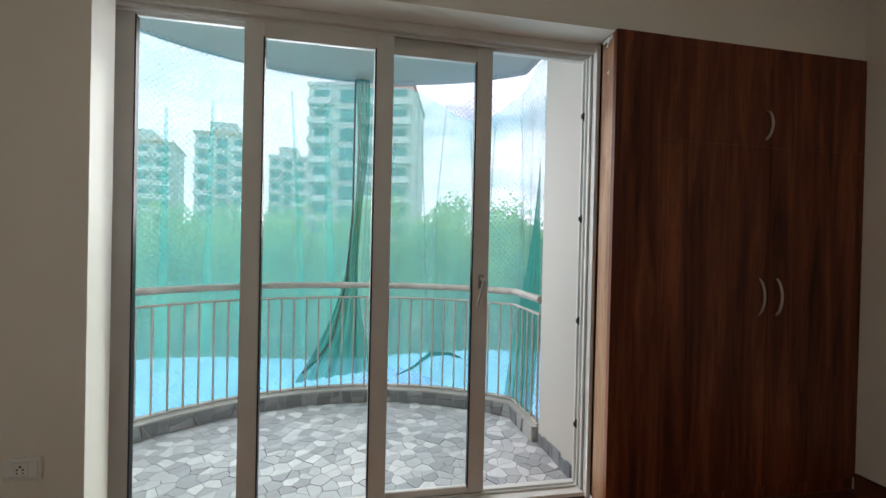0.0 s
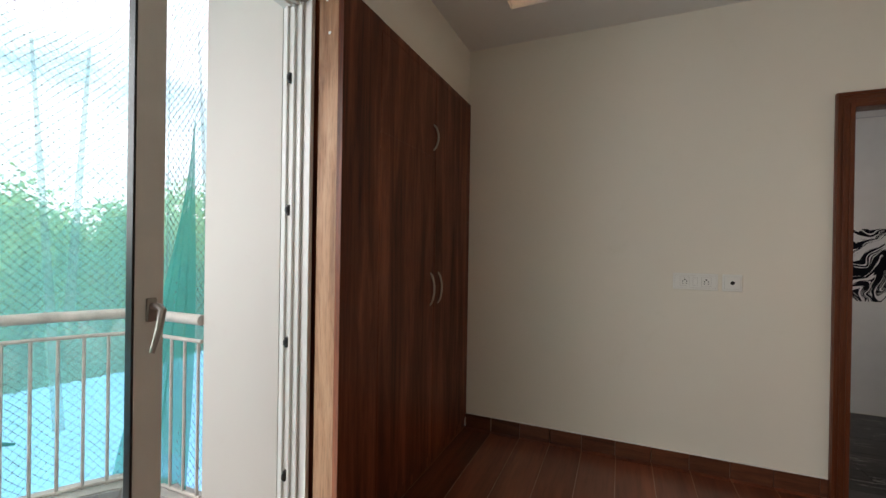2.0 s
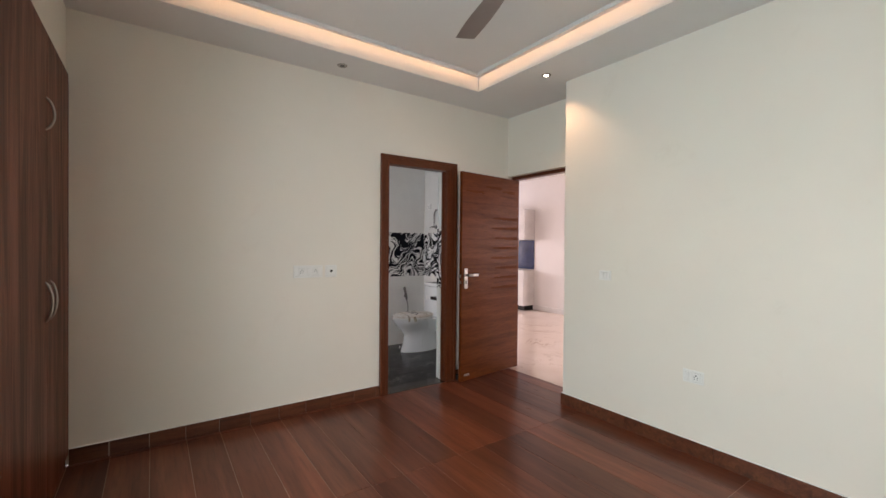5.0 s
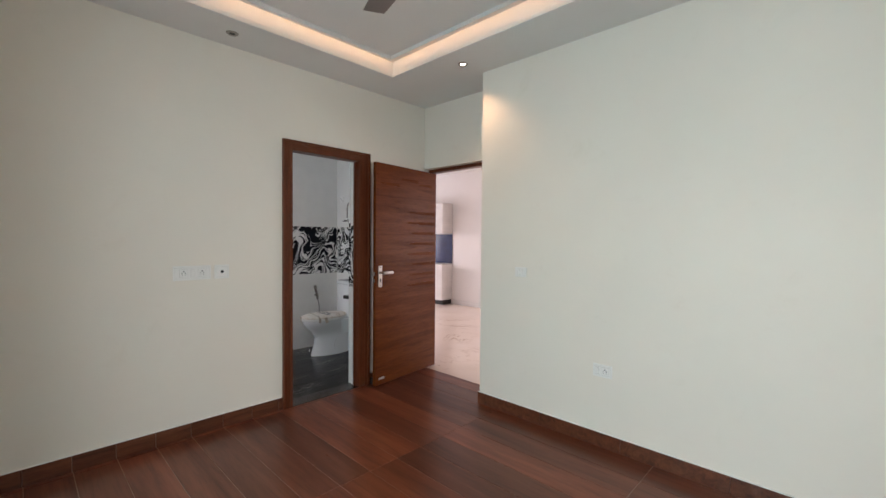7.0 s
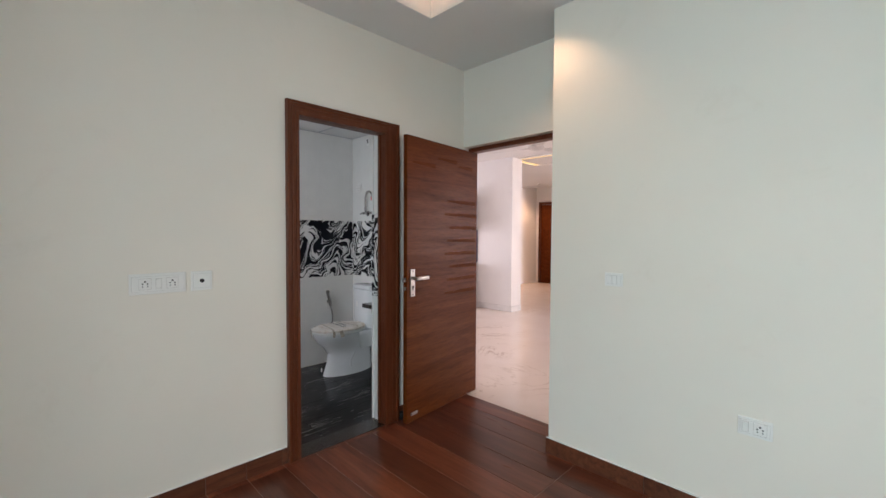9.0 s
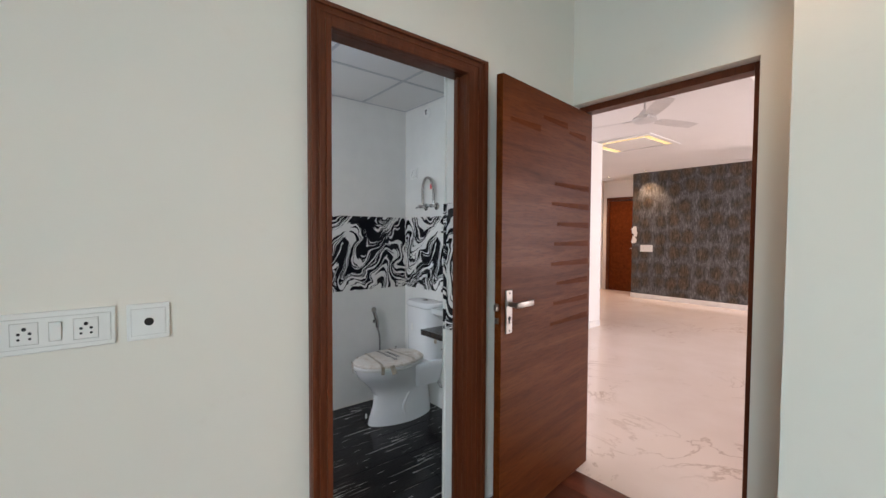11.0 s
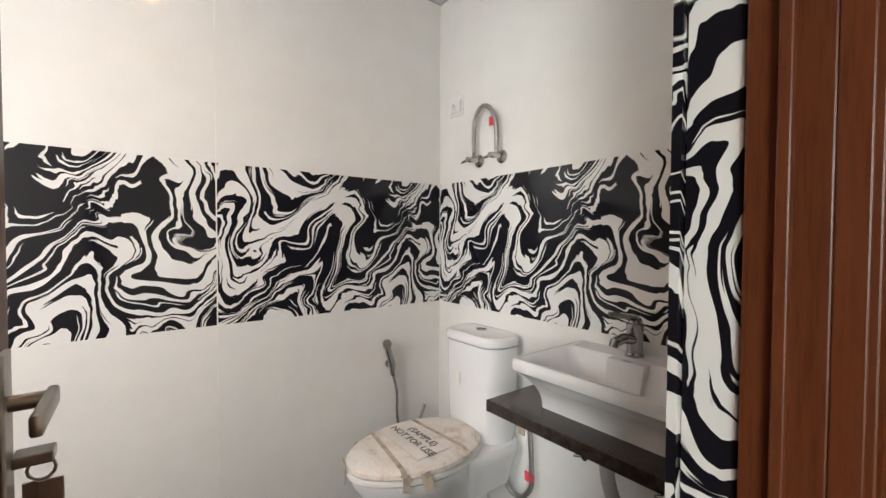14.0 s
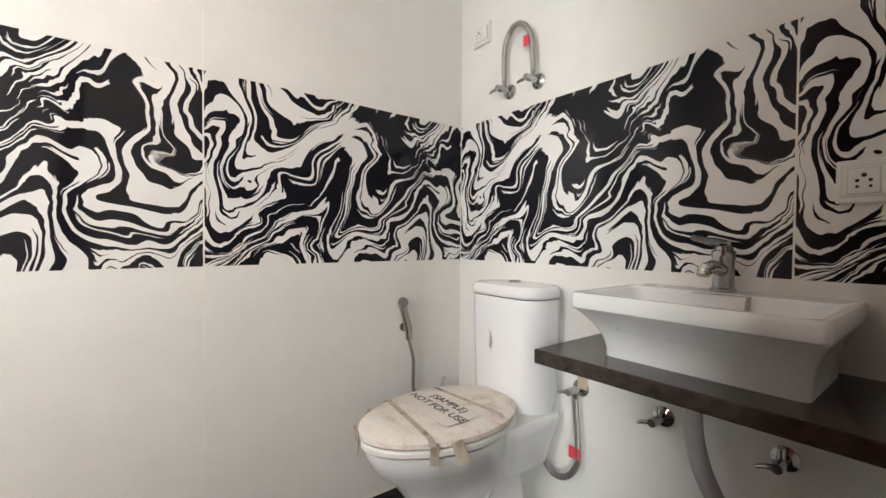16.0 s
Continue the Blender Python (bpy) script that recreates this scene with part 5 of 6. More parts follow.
# trap contour on both flanks
for sgn in (-1, 1):
    part("trap_way", ring_tube(smooth_path([(sgn * 0.092, 0.20, 0.30), (sgn * 0.100, 0.27, 0.27), (sgn * 0.101, 0.33, 0.20), (sgn * 0.104, 0.37, 0.12), (sgn * 0.110, 0.36, 0.05)]), 0.014, 10), M_CERAMIC, wc, smooth=True)
part("seat", loft([oval(0, 0.43, 0.180, 0.280, 0.398, 40, 0.155), oval(0, 0.43, 0.187, 0.285, 0.404, 40, 0.155), oval(0, 0.43, 0.187, 0.285, 0.415, 40, 0.155), oval(0, 0.43, 0.182, 0.281, 0.420, 40, 0.155)]), M_PLASTIC, wc, smooth=True)


def paper_mat():
    m, n, l, b = nodes_of("taped_paper")
    v = coords(n, l, (1, 1, 1))
    a = noise_tex(n, l, v, 9, 6, 0.65, 1.5)
    c = ramp(n, l, a, [(0.30, (0.52, 0.42, 0.33)), (0.42, (0.74, 0.66, 0.58)), (0.55, (0.80, 0.75, 0.69)), (0.75, (0.82, 0.79, 0.75))])
    cr = noise_tex(n, l, v, 26, 4, 0.6, 3.0)
    crease = ramp(n, l, cr, [(0.47, (1, 1, 1)), (0.5, (0.80, 0.74, 0.68)), (0.53, (1, 1, 1))])
    l.new(mixc(n, l, 0.7, c, mixc(n, l, 1.0, c, crease, "MULTIPLY")), b.inputs["Base Color"])
    b.inputs["Roughness"].default_value = 0.42
    bump(n, l, b, a, 0.5, 0.006)
    return m


M_TPAPER = paper_mat()
M_TAPE = plain("brown_tape", (0.50, 0.42, 0.33), 0.3, vary=0.3, scale=20)
lid = part("lid", loft([oval(0, 0.43, 0.181, 0.280, 0.422, 40, 0.155), oval(0, 0.43, 0.188, 0.286, 0.428, 40, 0.155), oval(0, 0.43, 0.186, 0.284, 0.440, 40, 0.155), oval(0, 0.43, 0.165, 0.262, 0.450, 40, 0.165), oval(0, 0.43, 0.10, 0.16, 0.454, 40, 0.18)]), M_TPAPER, wc, "lid wrapped in creased paper and tape", True)
# tape bands across the lid, and loose ends at the rim
for y, tilt in ((0.335, 5), (0.565, -9)):
    hw = 0.186 * math.sqrt(max(0.05, 1 - ((y - 0.445) / 0.27) ** 2))
    bt = loft([[(-hw, -0.009, -0.016), (-hw * 0.86, -0.009, 0.0005), (hw * 0.86, -0.009, 0.0005), (hw, -0.009, -0.016)], [(-hw, 0.009, -0.016), (-hw * 0.86, 0.009, 0.0005), (hw * 0.86, 0.009, 0.0005), (hw, 0.009, -0.016)]], cap=False)
    part("tape_band", moved(bt, pose(0, y, 0.4545, 0, 0, tilt)), M_TAPE, lid, "strip of brown tape")
rq = random.Random(8)
for k in range(9):
    a = rq.uniform(0.3, 2.6) if k < 6 else rq.uniform(2.6, 5.0)
    cx, cy = 0.187 * math.cos(a) * (1 - 0.1 * max(0, math.sin(a))), 0.43 + 0.284 * math.sin(a)
    w, h = rq.uniform(0.010, 0.02), rq.uniform(0.03, 0.06)
    f = moved(box_bm((-w, -0.001, -h), (w, 0.001, 0.006), 0), pose(cx * 1.02, cy + 0.003 * math.sin(a), 0.432, rq.uniform(-14, 14), rq.uniform(-25, 25), math.degrees(a) - 90 + rq.uniform(-20, 20)))
    part("tape_end", f, M_TAPE, lid, "torn end of tape")


def lettering(text, size, m, mat, parent):
    cu = bpy.data.curves.new("lettering", "FONT")
    cu.body, cu.size, cu.align_x, cu.extrude = text, size, "CENTER", 0.0004
    tmp = new("lettering_source", cu)
    dg = bpy.context.evaluated_depsgraph_get()
    me = bpy.data.meshes.new_from_object(tmp.evaluated_get(dg))
    bpy.data.objects.remove(tmp)
    me.materials.clear()
    me.materials.append(mat)
    o = new("lettering", me)
    o.parent = parent
    o.matrix_local = m
    return o


M_INK = plain("black_ink", (0.03, 0.03, 0.03), 0.6)
part("paper_label", box_bm((-0.125, 0.375, 0.4555), (0.125, 0.515, 0.4568), 0), plain("label_paper", (0.76, 0.70, 0.64), 0.4), lid, "taped paper label")
lettering("(SAMPLE)", 0.042, pose(0, 0.415, 0.4575, 0, 0, 180), M_INK, lid)
lettering("NOT FOR USE", 0.042, pose(0, 0.465, 0.4575, 0, 0, 180), M_INK, lid)


part("cistern", loft([rbox(-0.150, 0.150, 0.012, 0.150, 0.06, 0.428, 6, 0.034), rbox(-0.160, 0.160, 0.008, 0.160, 0.06, 0.46, 6, 0.034), rbox(-0.167, 0.167, 0.005, 0.165, 0.06, 0.70, 6, 0.034), rbox(-0.168, 0.168, 0.005, 0.166, 0.06, 0.822, 6, 0.034)]), M_CERAMIC, wc, smooth=True)
for nm in ("bowl", "seat", "lid"):
    bpy.data.objects[nm].scale = (1.05, 1.0, 1.07)
clid = part("cistern_lid", loft([rbox(-0.168, 0.168, 0.004, 0.168, 0.06, 0.826, 6, 0.034), rbox(-0.173, 0.173, 0.003, 0.172, 0.062, 0.832, 6, 0.035), rbox(-0.173, 0.173, 0.003, 0.172, 0.062, 0.852, 6, 0.035), rbox(-0.162, 0.162, 0.008, 0.162, 0.06, 0.866, 6, 0.034), rbox(-0.10, 0.10, 0.03, 0.12, 0.03, 0.870, 6, 0.034)]), M_CERAMIC, wc, smooth=True)
part("flush_button", moved(lathe([(0.024, 0.0), (0.024, 0.006), (0.019, 0.009), (0.001, 0.010)], 20), Matrix.Translation((0, 0.09, 0.869))), M_CHROME, clid, "round chrome flush button", True)
part("sticker", box_bm((0.02, 0.198, 0.64), (0.045, 0.1995, 0.70), 0), M_PLASTIC, bpy.data.objects["cistern"], "small printed sticker")
part("sticker", moved(lathe([(0.018, 0), (0.018, 0.002)], 14, "y"), pose(0.03, 0.607, 0.055, 10, 0, -12)), M_PLASTIC, bpy.data.objects["bowl"], "round sticker on the foot")


def hose(name_parent, pts, r, label="braided steel hose"):
    return part("hose", ring_tube(smooth_path(pts), r, 10), M_HOSE, name_parent, label, True)


def braid_mat():
    m, n, l, b = nodes_of("braided_hose")
    w = n.new("ShaderNodeTexWave")
    w.inputs["Scale"].default_value = 150
    w.bands_direction = "DIAGONAL"
    l.new(coords(n, l), w.inputs["Vector"])
    l.new(ramp(n, l, w.outputs["Fac"], [(0.2, (0.20, 0.19, 0.18)), (0.8, (0.55, 0.53, 0.50))]), b.inputs["Base Color"])
    b.inputs["Metallic"].default_value = 0.9
    b.inputs["Roughness"].default_value = 0.35
    bump(n, l, b, w.outputs["Fac"], 0.4, 0.001)
    return m


M_HOSE = braid_mat()
M_REDTAG = plain("red_tag", (0.75, 0.06, 0.09), 0.5, vary=0.1)


def angle_cock(x, z, label, group="angle valves", out="down"):
    """A chrome angle valve on the basin wall: rosette, body, lever and outlet."""
    v = thing("angle_valve", pose(x, BY0, z), label, "valve", group)
    part("rosette", lathe([(0.030, 0.0), (0.029, 0.005), (0.018, 0.010), (0.013, 0.012)], 22, "y"), M_CHROME, v, smooth=True)
    part("body", joined(ring_tube([(0, 0.008, 0), (0, 0.055, 0)], 0.012, 12), ring_tube([(0, 0.035, 0), (0, 0.035, -0.035 if out == "down" else 0.035)], 0.009, 12)), M_CHROME, v, smooth=True)
    part("lever", joined(ring_tube([(0, 0.055, 0), (0, 0.078, 0)], [0.014, 0.012], 12), ring_tube([(0, 0.066, 0), (0.030, 0.074, -0.006), (0.042, 0.076, -0.012)], [0.008, 0.006, 0.004], 8)), M_CHROME, v, smooth=True)
    return v


# geyser connection: two valves joined by an arched hose
angle_cock(4.30, 1.625, "chrome angle valve under the arched hose", out="up")
angle_cock(4.155, 1.625, "chrome angle valve under the arched hose", out="up")
gh = thing("connection_hose", pose(4.23, BY0, 1.66), "arched braided steel hose with a red tag", "hose")
hose(gh, [(0.07, 0.035, 0.0), (0.072, 0.035, 0.08), (0.062, 0.037, 0.15), (0.02, 0.04, 0.195), (-0.03, 0.04, 0.185), (-0.066, 0.037, 0.13), (-0.075, 0.035, 0.06), (-0.075, 0.035, 0.0)], 0.0105)
part("tag", box_bm((-0.062, 0.028, 0.105), (-0.022, 0.030, 0.145), 0), M_REDTAG, gh, "red paper tag")
# under the counter
angle_cock(3.955, 0.52, "chrome angle valve feeding the cistern")
ch = thing("connection_hose", pose(4.0, BY0, 0.3), "looped braided steel hose with a red tag", "hose")
hose(ch, [(-0.045, 0.035, 0.19), (-0.055, 0.037, 0.08), (-0.06, 0.04, -0.02), (-0.02, 0.045, -0.085), (0.04, 0.05, -0.09), (0.085, 0.055, -0.02), (0.095, 0.06, 0.08), (0.09, 0.065, 0.17)], 0.0105)
part("tag", box_bm((-0.075, 0.046, -0.01), (-0.03, 0.048, 0.03), 0), M_REDTAG, ch, "red paper tag")
angle_cock(3.68, 0.515, "chrome angle valve below the counter", out="up")
angle_cock(3.40, 0.51, "chrome angle valve below the counter", out="up")
wp = thing("waste_pipe", pose(3.53, BY0, 0.2), "grey plastic basin waste pipe", "pipe")
part("pipe", ring_tube(smooth_path([(0.0, 0.19, 0.50), (0.0, 0.19, 0.38), (-0.02, 0.17, 0.27), (-0.06, 0.10, 0.13), (-0.10, 0.03, 0.03), (-0.105, 0.0, 0.02)]), 0.021, 12), plain("grey_pvc", (0.40, 0.37, 0.36), 0.4), wp, smooth=True)
# health faucet by the toilet
hf = thing("hand_spray", pose(BX1, -1.60, 0.66), "chrome hand spray hanging on the tiled wall", "hand spray")
part("holder", joined(lathe([(0.018, -0.002), (0.018, -0.010), (0.010, -0.012)], 16, "x"), box_bm((-0.035, -0.012, -0.012), (-0.008, 0.012, 0.012), 0.003)), M_CHROME, hf, smooth=True)
part("spray_head", ring_tube([(-0.03, -0.012, -0.05), (-0.034, -0.005, 0.0), (-0.04, 0.018, 0.07), (-0.048, 0.035, 0.105), (-0.07, 0.042, 0.115)], [0.014, 0.017, 0.016, 0.018, 0.021], 12), M_CHROME, hf, smooth=True)
hose(hf, [(-0.03, -0.012, -0.05), (-0.03, -0.035, -0.14), (-0.025, -0.04, -0.26), (-0.03, -0.07, -0.40), (-0.03, -0.14, -0.36), (-0.03, -0.20, -0.24)], 0.007)
vt = thing("wall_outlet", pose(4.29, BY0, 2.40), "round white ceiling-high wall outlet with a black mark", "outlet")
part("disc", lathe([(0.045, 0.0), (0.045, 0.006), (0.035, 0.012), (0.001, 0.013)], 24, "y"), M_PLASTIC, vt, smooth=True)
part("slot", joined(box_bm((-0.006, 0.0125, -0.02), (0.006, 0.0145, 0.012), 0), box_bm((-0.012, 0.0125, 0.012), (0.014, 0.0145, 0.02), 0)), M_BLACK, vt)

# counter and basin
ct = thing("counter", pose(3.46, BY0, 0.70), "dark brown polished granite counter fixed to the wall", "counter")
part("slab", box_bm((3.098 - 3.46, 0.001, 0.0), (3.845 - 3.46, 0.385, 0.038), 0.003), M_GRANITE, ct)
part("loose_tab", boxes(((0.245, 0.352, -0.040), (0.272, 0.356, -0.0005)), bevel=0.001), M_TAPE, ct, "stained tab under the edge")
bs = thing("wash_basin", pose(3.505, BY0, 0.738), "white rectangular ceramic counter-top basin with chrome tap", "basin")
Z = 0.162
outer_rings = []
for k in range(13):
    s = k / 12
    g = s ** 2.2
    outer_rings.append(rbox(-0.198 - 0.04 * g, 0.198 + 0.04 * g, 0.028 - 0.024 * g, 0.288 + 0.092 * g, 0.018, 0.126 * s))
outer_rings += [rbox(-0.239, 0.239, 0.003, 0.382, 0.018, 0.132), rbox(-0.239, 0.239, 0.003, 0.382, 0.018, 0.154), rbox(-0.235, 0.235, 0.006, 0.378, 0.018, Z)]
inner_rings = [rbox(-0.222, 0.222, 0.10, 0.366, 0.022, Z), rbox(-0.214, 0.214, 0.106, 0.358, 0.024, Z - 0.008), rbox(-0.160, 0.160, 0.135, 0.322, 0.03, 0.075), rbox(-0.13, 0.13, 0.155, 0.295, 0.03, 0.060)]
part("bowl", loft(outer_rings + inner_rings), M_CERAMIC, bs, smooth=True)
part("drain", moved(lathe([(0.026, 0.0), (0.026, 0.003), (0.016, 0.005), (0.001, 0.004)], 18), Matrix.Translation((0, 0.22, 0.062))), M_CHROME, bs, "chrome drain", True)
part("overflow_block", loft([[(-0.058, 0.085, Z - 0.001), (0.058, 0.085, Z - 0.001), (0.054, 0.085, 0.07), (-0.054, 0.085, 0.07)], [(-0.058, 0.140, Z - 0.001), (0.058, 0.140, Z - 0.001), (0.054, 0.160, 0.07), (-0.054, 0.160, 0.07)]]), M_CERAMIC, bs)
part("maker_mark", box_bm((-0.013, 0.126, Z - 0.0012), (0.013, 0.130, Z - 0.0004), 0), M_DARKMETAL, bs, "tiny dark print")
tap = thing("basin_tap", pose(3.52, BY0 + 0.055, 0.738 + Z), "chrome single-lever basin tap", "tap")
part("body", lathe([(0.024, 0.0), (0.024, 0.006), (0.020, 0.010), (0.020, 0.065), (0.022, 0.07), (0.022, 0.085), (0.001, 0.09)], 20), M_CHROME, tap, smooth=True)
part("spout", ring_tube([(0, 0.01, 0.045), (0, 0.06, 0.055), (0, 0.10, 0.050), (0, 0.105, 0.038)], [0.014, 0.013, 0.012, 0.011], 12), M_CHROME, tap, smooth=True)
part("lever", joined(ring_tube([(0, 0, 0.088), (0, 0.005, 0.10)], [0.018, 0.014], 14), ring_tube([(0, 0, 0.098), (0.02, 0.03, 0.106), (0.035, 0.065, 0.112)], [0.010, 0.008, 0.006], 8)), M_CHROME, tap, smooth=True)
tap.scale = (1.2, 1.2, 1.2)

# ---------------- pieces: skirting, planks, paving ----------------
SK = 0.098
sk_e = structure("baseboard", boxes(((XE - 0.003, BD1 + 0.082, 0), (XE - 0.001, 1.715, SK))), M_GROUT, "dark reddish tiled skirting", "baseboard")
sk_me = mesh_of("tile", box_bm((-0.012, -0.1025, 0), (0, 0.1025, SK), 0.0015), M_SKIRT)
y = 1.31 + 0.208 * 1.5
while y - 0.10 > BD1 + 0.11:
    if y + 0.104 < 1.72:
        o = new("tile", sk_me)
        o.parent = sk_e
        o.location = (XE - 0.001, y, 0)
    y -= 0.208
part("tile", box_bm((XE - 0.013, BD1 + 0.082, 0), (XE - 0.001, y + 0.208 - 0.104, SK), 0.001), M_SKIRT, sk_e)
part("tile", box_bm((XE - 0.013, 1.525, 0), (XE - 0.001, 1.714, SK), 0.001), M_SKIRT, sk_e)
part("tile", box_bm((XE - 0.013, YD, 0), (XE - 0.001, BD0 - 0.13, SK), 0.001), M_SKIRT, sk_e)
sk_s = structure("baseboard", boxes(((XW, YS + 0.001, 0), (XR + 0.003, YS + 0.003, SK)), ((XR + 0.001, YD, 0), (XR + 0.003, YS, SK)), ((XR, YD + 0.001, 0), (2.06, YD + 0.003, SK))), M_GROUT, "dark reddish tiled skirting", "baseboard")
sk_mx = mesh_of("tile", box_bm((-0.299, 0, 0), (0.299, 0.012, SK), 0.0015), M_SKIRT)
x = XR + 0.013 - 0.30
while x - 0.3 > XW:
    o = new("tile", sk_mx)
    o.parent = sk_s
    o.location = (x, YS + 0.001, 0)
    x -= 0.60
part("tile", box_bm((XR + 0.001, YD + 0.013, 0), (XR + 0.013, YS - 0.001, SK), 0.001), M_SKIRT, sk_s)
part("tile", box_bm((XR + 0.001, YD + 0.001, 0), (2.058, YD + 0.012, SK), 0.001), M_SKIRT, sk_s)
structure("skirting_caulk", boxes(((XE - 0.011, BD1 + 0.083, SK), (XE - 0.0005, 1.714, SK + 0.004)), ((XW, YS + 0.0005, SK), (XR + 0.012, YS + 0.011, SK + 0.004)), ((XE - 0.011, YD, SK), (XE - 0.0005, BD0 - 0.13, SK + 0.004))), M_CEIL, "thin white caulk line on the skirting", "caulk")
sk_w = structure("baseboard", boxes(((XW, YS, 0), (XW + 0.012, YN, SK)), ((XW + 0.012, YN - 0.012, 0), (OPX0, YN, SK))), M_SKIRT, "dark reddish tiled skirting", "baseboard")

# planks: 1.2 m by 0.208 m, straight joints
flo = bpy.data.objects["floor"]
PW, PL = 0.208, 1.2
plank_mats = {}


def plank(x0, x1, y0, y1):
    key = (round(x1 - x0, 3), round(y1 - y0, 3))
    if key not in plank_mats:
        plank_mats[key] = mesh_of("plank", box_bm((0.0016, 0.0016, -0.012), (key[0] - 0.0016, key[1] - 0.0016, 0.0), 0.001), M_PLANK)
    o = new("plank", plank_mats[key])
    o.parent = flo
    o.location = (x0, y0, 0)


rows_y = [-0.15 + PW * k for k in range(-10, 11)]
for y0 in rows_y:
    y1 = y0 + PW
    for k in range(5):
        x1 = 2.90 - PL * (k - 1)
        x0 = x1 - PL
        cx0, cx1 = max(x0, XW), min(x1, XE)
        if y0 < YS < y1 and cx0 < XR - 0.01:
            plank(cx0, min(cx1, XR), YS, y1)
        if y0 < YS:
            cx0 = max(cx0, XR)
        cy0, cy1 = max(y0, YD - 0.018), min(y1, YN + 0.09)
        if cx1 - cx0 > 0.01 and cy1 - cy0 > 0.01:
            plank(cx0, cx1, cy0, cy1)


def stone_mat(name, joined_pieces=False, shade=1.0):
    m, n, l, b = nodes_of(name)
    oi = n.new("ShaderNodeNewGeometry" if joined_pieces else "ShaderNodeObjectInfo")
    v = coords(n, l)
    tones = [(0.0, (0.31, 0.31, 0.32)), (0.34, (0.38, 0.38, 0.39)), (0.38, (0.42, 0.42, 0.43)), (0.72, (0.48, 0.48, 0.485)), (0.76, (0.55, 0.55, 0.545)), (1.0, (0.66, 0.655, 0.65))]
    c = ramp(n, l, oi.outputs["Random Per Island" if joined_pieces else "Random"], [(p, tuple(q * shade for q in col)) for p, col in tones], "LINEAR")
    g = noise_tex(n, l, v, 30, 5, 0.7)
    c = mixc(n, l, 0.35, c, mixc(n, l, 1.0, c, ramp(n, l, g, [(0.3, (0.6, 0.6, 0.6)), (0.7, (1.1, 1.1, 1.1))]), "MULTIPLY"))
    l.new(c, b.inputs["Base Color"])
    b.inputs["Roughness"].default_value = 0.5
    bump(n, l, b, g, 0.2, 0.002)
    return m


M_STONE = stone_mat("paving_stone")
M_STONE_FIELD = stone_mat("paving_stone_field", True)
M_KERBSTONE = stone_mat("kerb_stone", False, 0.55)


def clip(poly, px, py, nx, ny):
    """Keeps the side of the polygon where (p - (px, py)) . n < 0."""
    out = []
    for a, b in zip(poly, poly[1:] + poly[:1]):
        da = (a[0] - px) * nx + (a[1] - py) * ny
        db = (b[0] - px) * nx + (b[1] - py) * ny
        if da <= 0:
            out.append(a)
        if da * db < 0:
            f = da / (da - db)
            out.append((a[0] + (b[0] - a[0]) * f, a[1] + (b[1] - a[1]) * f))
    return out


def cells(seeds, bound, gap):
    for i, (sx, sy) in enumerate(seeds):
        poly = list(bound)
        for j, (tx, ty) in enumerate(seeds):
            if i != j and (tx - sx) ** 2 + (ty - sy) ** 2 < 0.25:
                d = math.hypot(tx - sx, ty - sy)
                nx, ny = (tx - sx) / d, (ty - sy) / d
                poly = clip(poly, (sx + tx) / 2 - nx * gap, (sy + ty) / 2 - ny * gap, nx, ny)
                if len(poly) < 3:
                    break
        if len(poly) >= 3:
            yield (sx, sy), poly


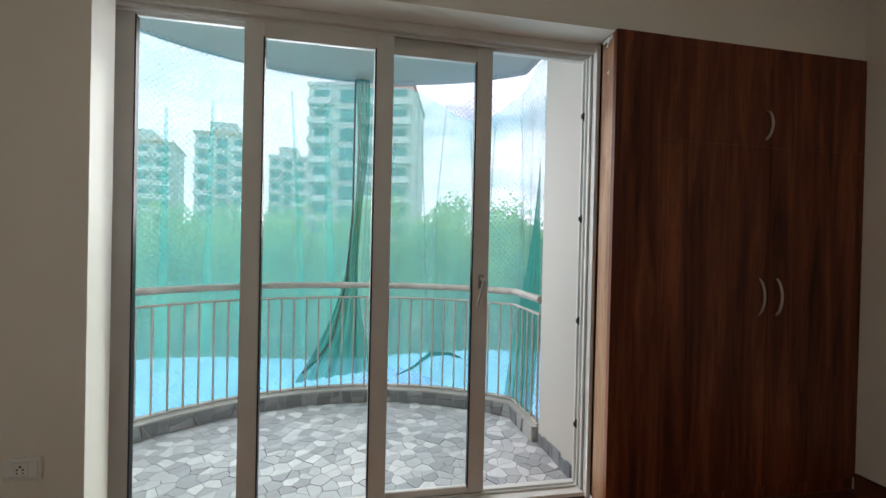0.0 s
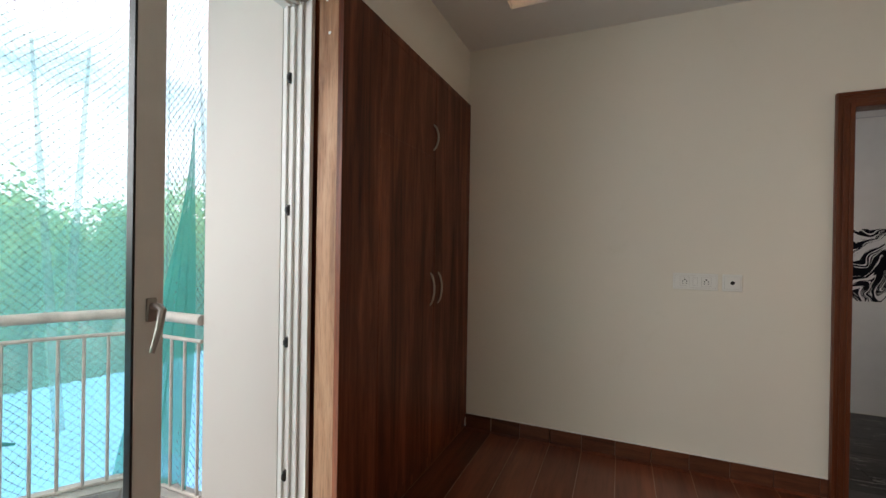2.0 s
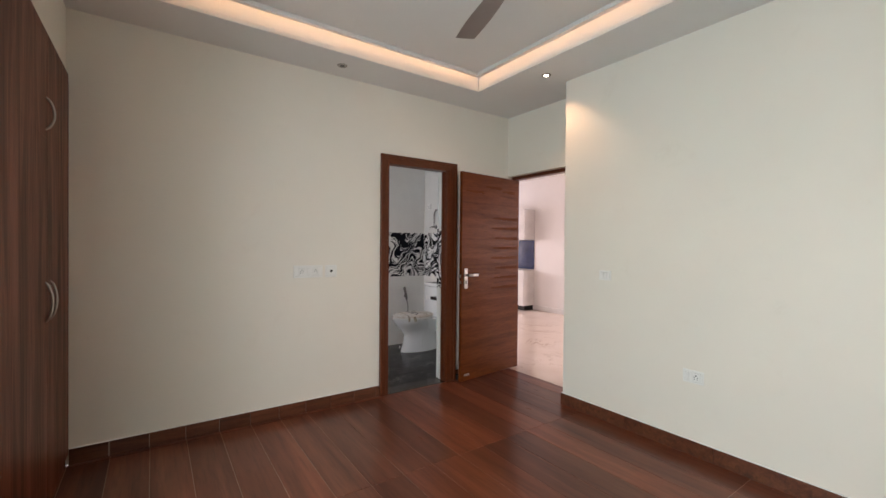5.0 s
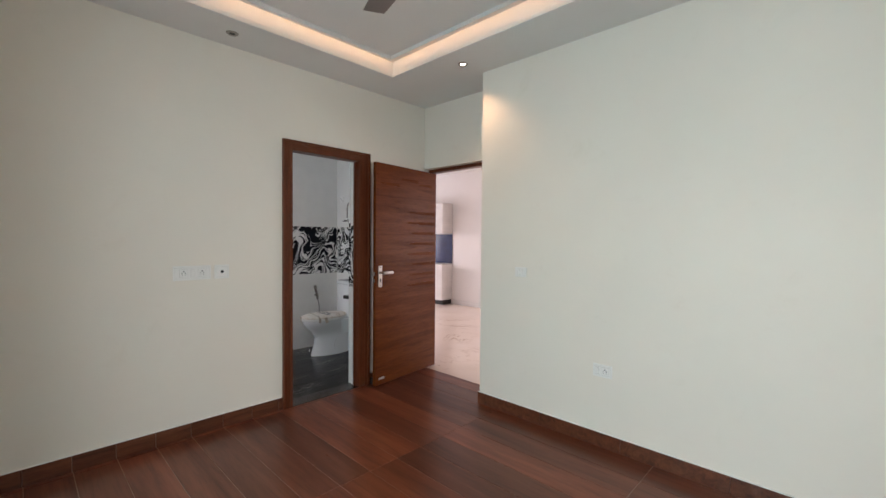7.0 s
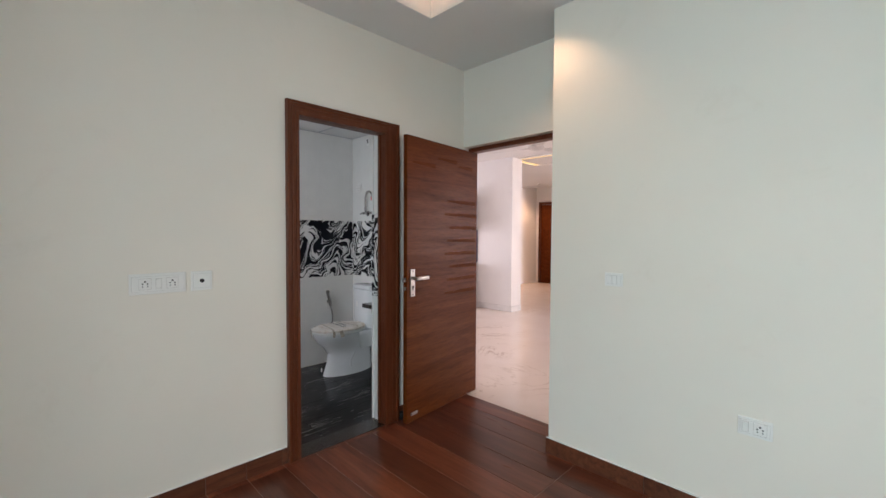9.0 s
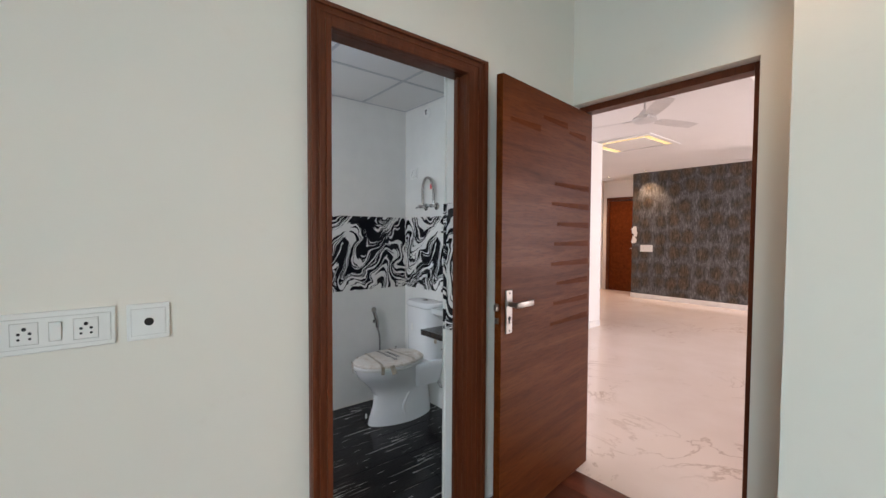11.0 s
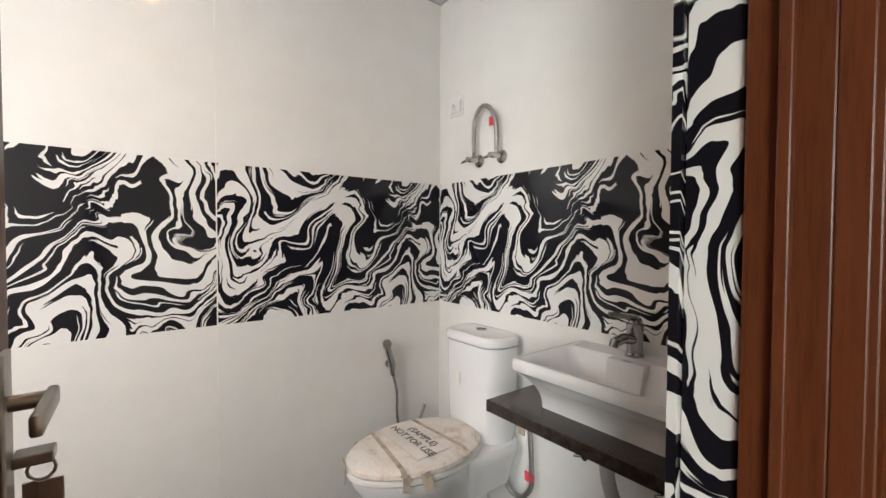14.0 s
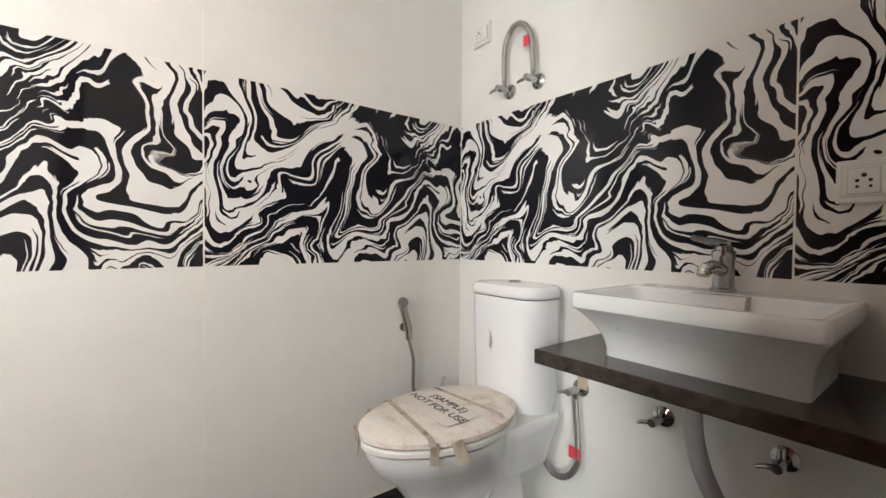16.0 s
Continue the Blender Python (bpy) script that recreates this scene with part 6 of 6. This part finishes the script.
bf = bpy.data.objects["balcony_floor"]
rs = random.Random(21)
seeds = []
for i in range(35):
    for j in range(22):
        seeds.append((-1.62 + 0.090 * i + rs.uniform(-0.044, 0.044) + 0.034 * (j % 3), 2.04 + 0.064 * j + rs.uniform(-0.03, 0.03)))
kept = {s for s in seeds if s[0] < AX + 1.30 and (s[1] - AY) ** 2 + (s[0] - AX) ** 2 < (AR - 0.10) ** 2 or (s[0] > AX and s[0] < 1.37 and s[1] < 2.85)}
field = bmesh.new()
singles = 0
for c, poly in sorted(cells(seeds, [(-1.66, 2.025), (1.395, 2.025), (1.395, 3.42), (-1.66, 3.42)], 0.0012), key=lambda q: q[0][1]):
    if c not in kept:
        continue
    z1 = rs.uniform(-0.003, 0.0)
    rings = [[(x, y, -0.014) for x, y in poly], [(x, y, z1 - 0.002) for x, y in poly], [(c[0] + (x - c[0]) * 0.98, c[1] + (y - c[1]) * 0.98, z1) for x, y in poly]]
    if -1.1 < c[0] < 1.4 and singles < 290:
        part("stone", loft(rings), M_STONE, bf)
        singles += 1
    else:
        low = [field.verts.new(p) for p in rings[1]]
        top = [field.verts.new(p) for p in rings[2]]
        field.faces.new(top)
        for k in range(len(low)):
            field.faces.new((low[k - 1], low[k], top[k], top[k - 1]))
tagged(part("stone_field", field, M_STONE_FIELD, bf), "grey broken paving stones", "", "", "stuff")
# broken stones on the kerb's inner face, each stretch cut by a slanting joint
kl = resample(rail_line(-0.072, 80), 0.004)


def kerb_point(i, z, out):
    p, q = Vector(kl[i]), Vector(kl[min(i + 1, len(kl) - 1)])
    nn = Vector((q.y - p.y, p.x - q.x)).normalized()
    a = p + nn * out
    return (a.x, a.y, z)


s0, lean0 = 0, 3
while s0 < len(kl) - 26:
    s1 = s0 + rs.randint(18, 34)
    lean1 = rs.randint(-6, 6)
    if s1 + 8 > len(kl) - 1:
        break
    cut = rs.uniform(0.25, 0.75)
    za, zb = rs.uniform(0.03, 0.065), rs.uniform(0.03, 0.065)
    ia, ib, ja, jb = s0 + 1 + max(0, lean0), s1 - 1 + max(0, lean1), s0 + 1 + max(0, -lean0), s1 - 1 + max(0, -lean1)
    top_z = 0.094 - rs.uniform(0.0, 0.008)
    if rs.random() < 0.6:
        shapes = [[(ia, 0.001), (ib, 0.001), ((ib + jb) // 2, zb - 0.002), ((ia + ja) // 2, za - 0.002)], [((ia + ja) // 2, za + 0.002), ((ib + jb) // 2, zb + 0.002), (jb, top_z), (ja, top_z)]]
    else:
        mid_i = int(s0 + (s1 - s0) * cut)
        shapes = [[(ia, 0.001), (mid_i - 1, 0.001), (ja, top_z)], [(mid_i + 1, 0.001), (ib, 0.001), (jb, top_z), (ja + 2, top_z)]]
    for shape in shapes:
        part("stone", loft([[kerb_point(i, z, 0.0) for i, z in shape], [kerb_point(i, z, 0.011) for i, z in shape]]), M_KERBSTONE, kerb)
    s0, lean0 = s1, lean1
# stones along the foot of the side wall
y = 2.04
while y < 2.48:
    d = rs.uniform(0.05, 0.10)
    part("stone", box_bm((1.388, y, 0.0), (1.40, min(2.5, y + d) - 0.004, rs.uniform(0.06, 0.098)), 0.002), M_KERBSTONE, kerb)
    y += d
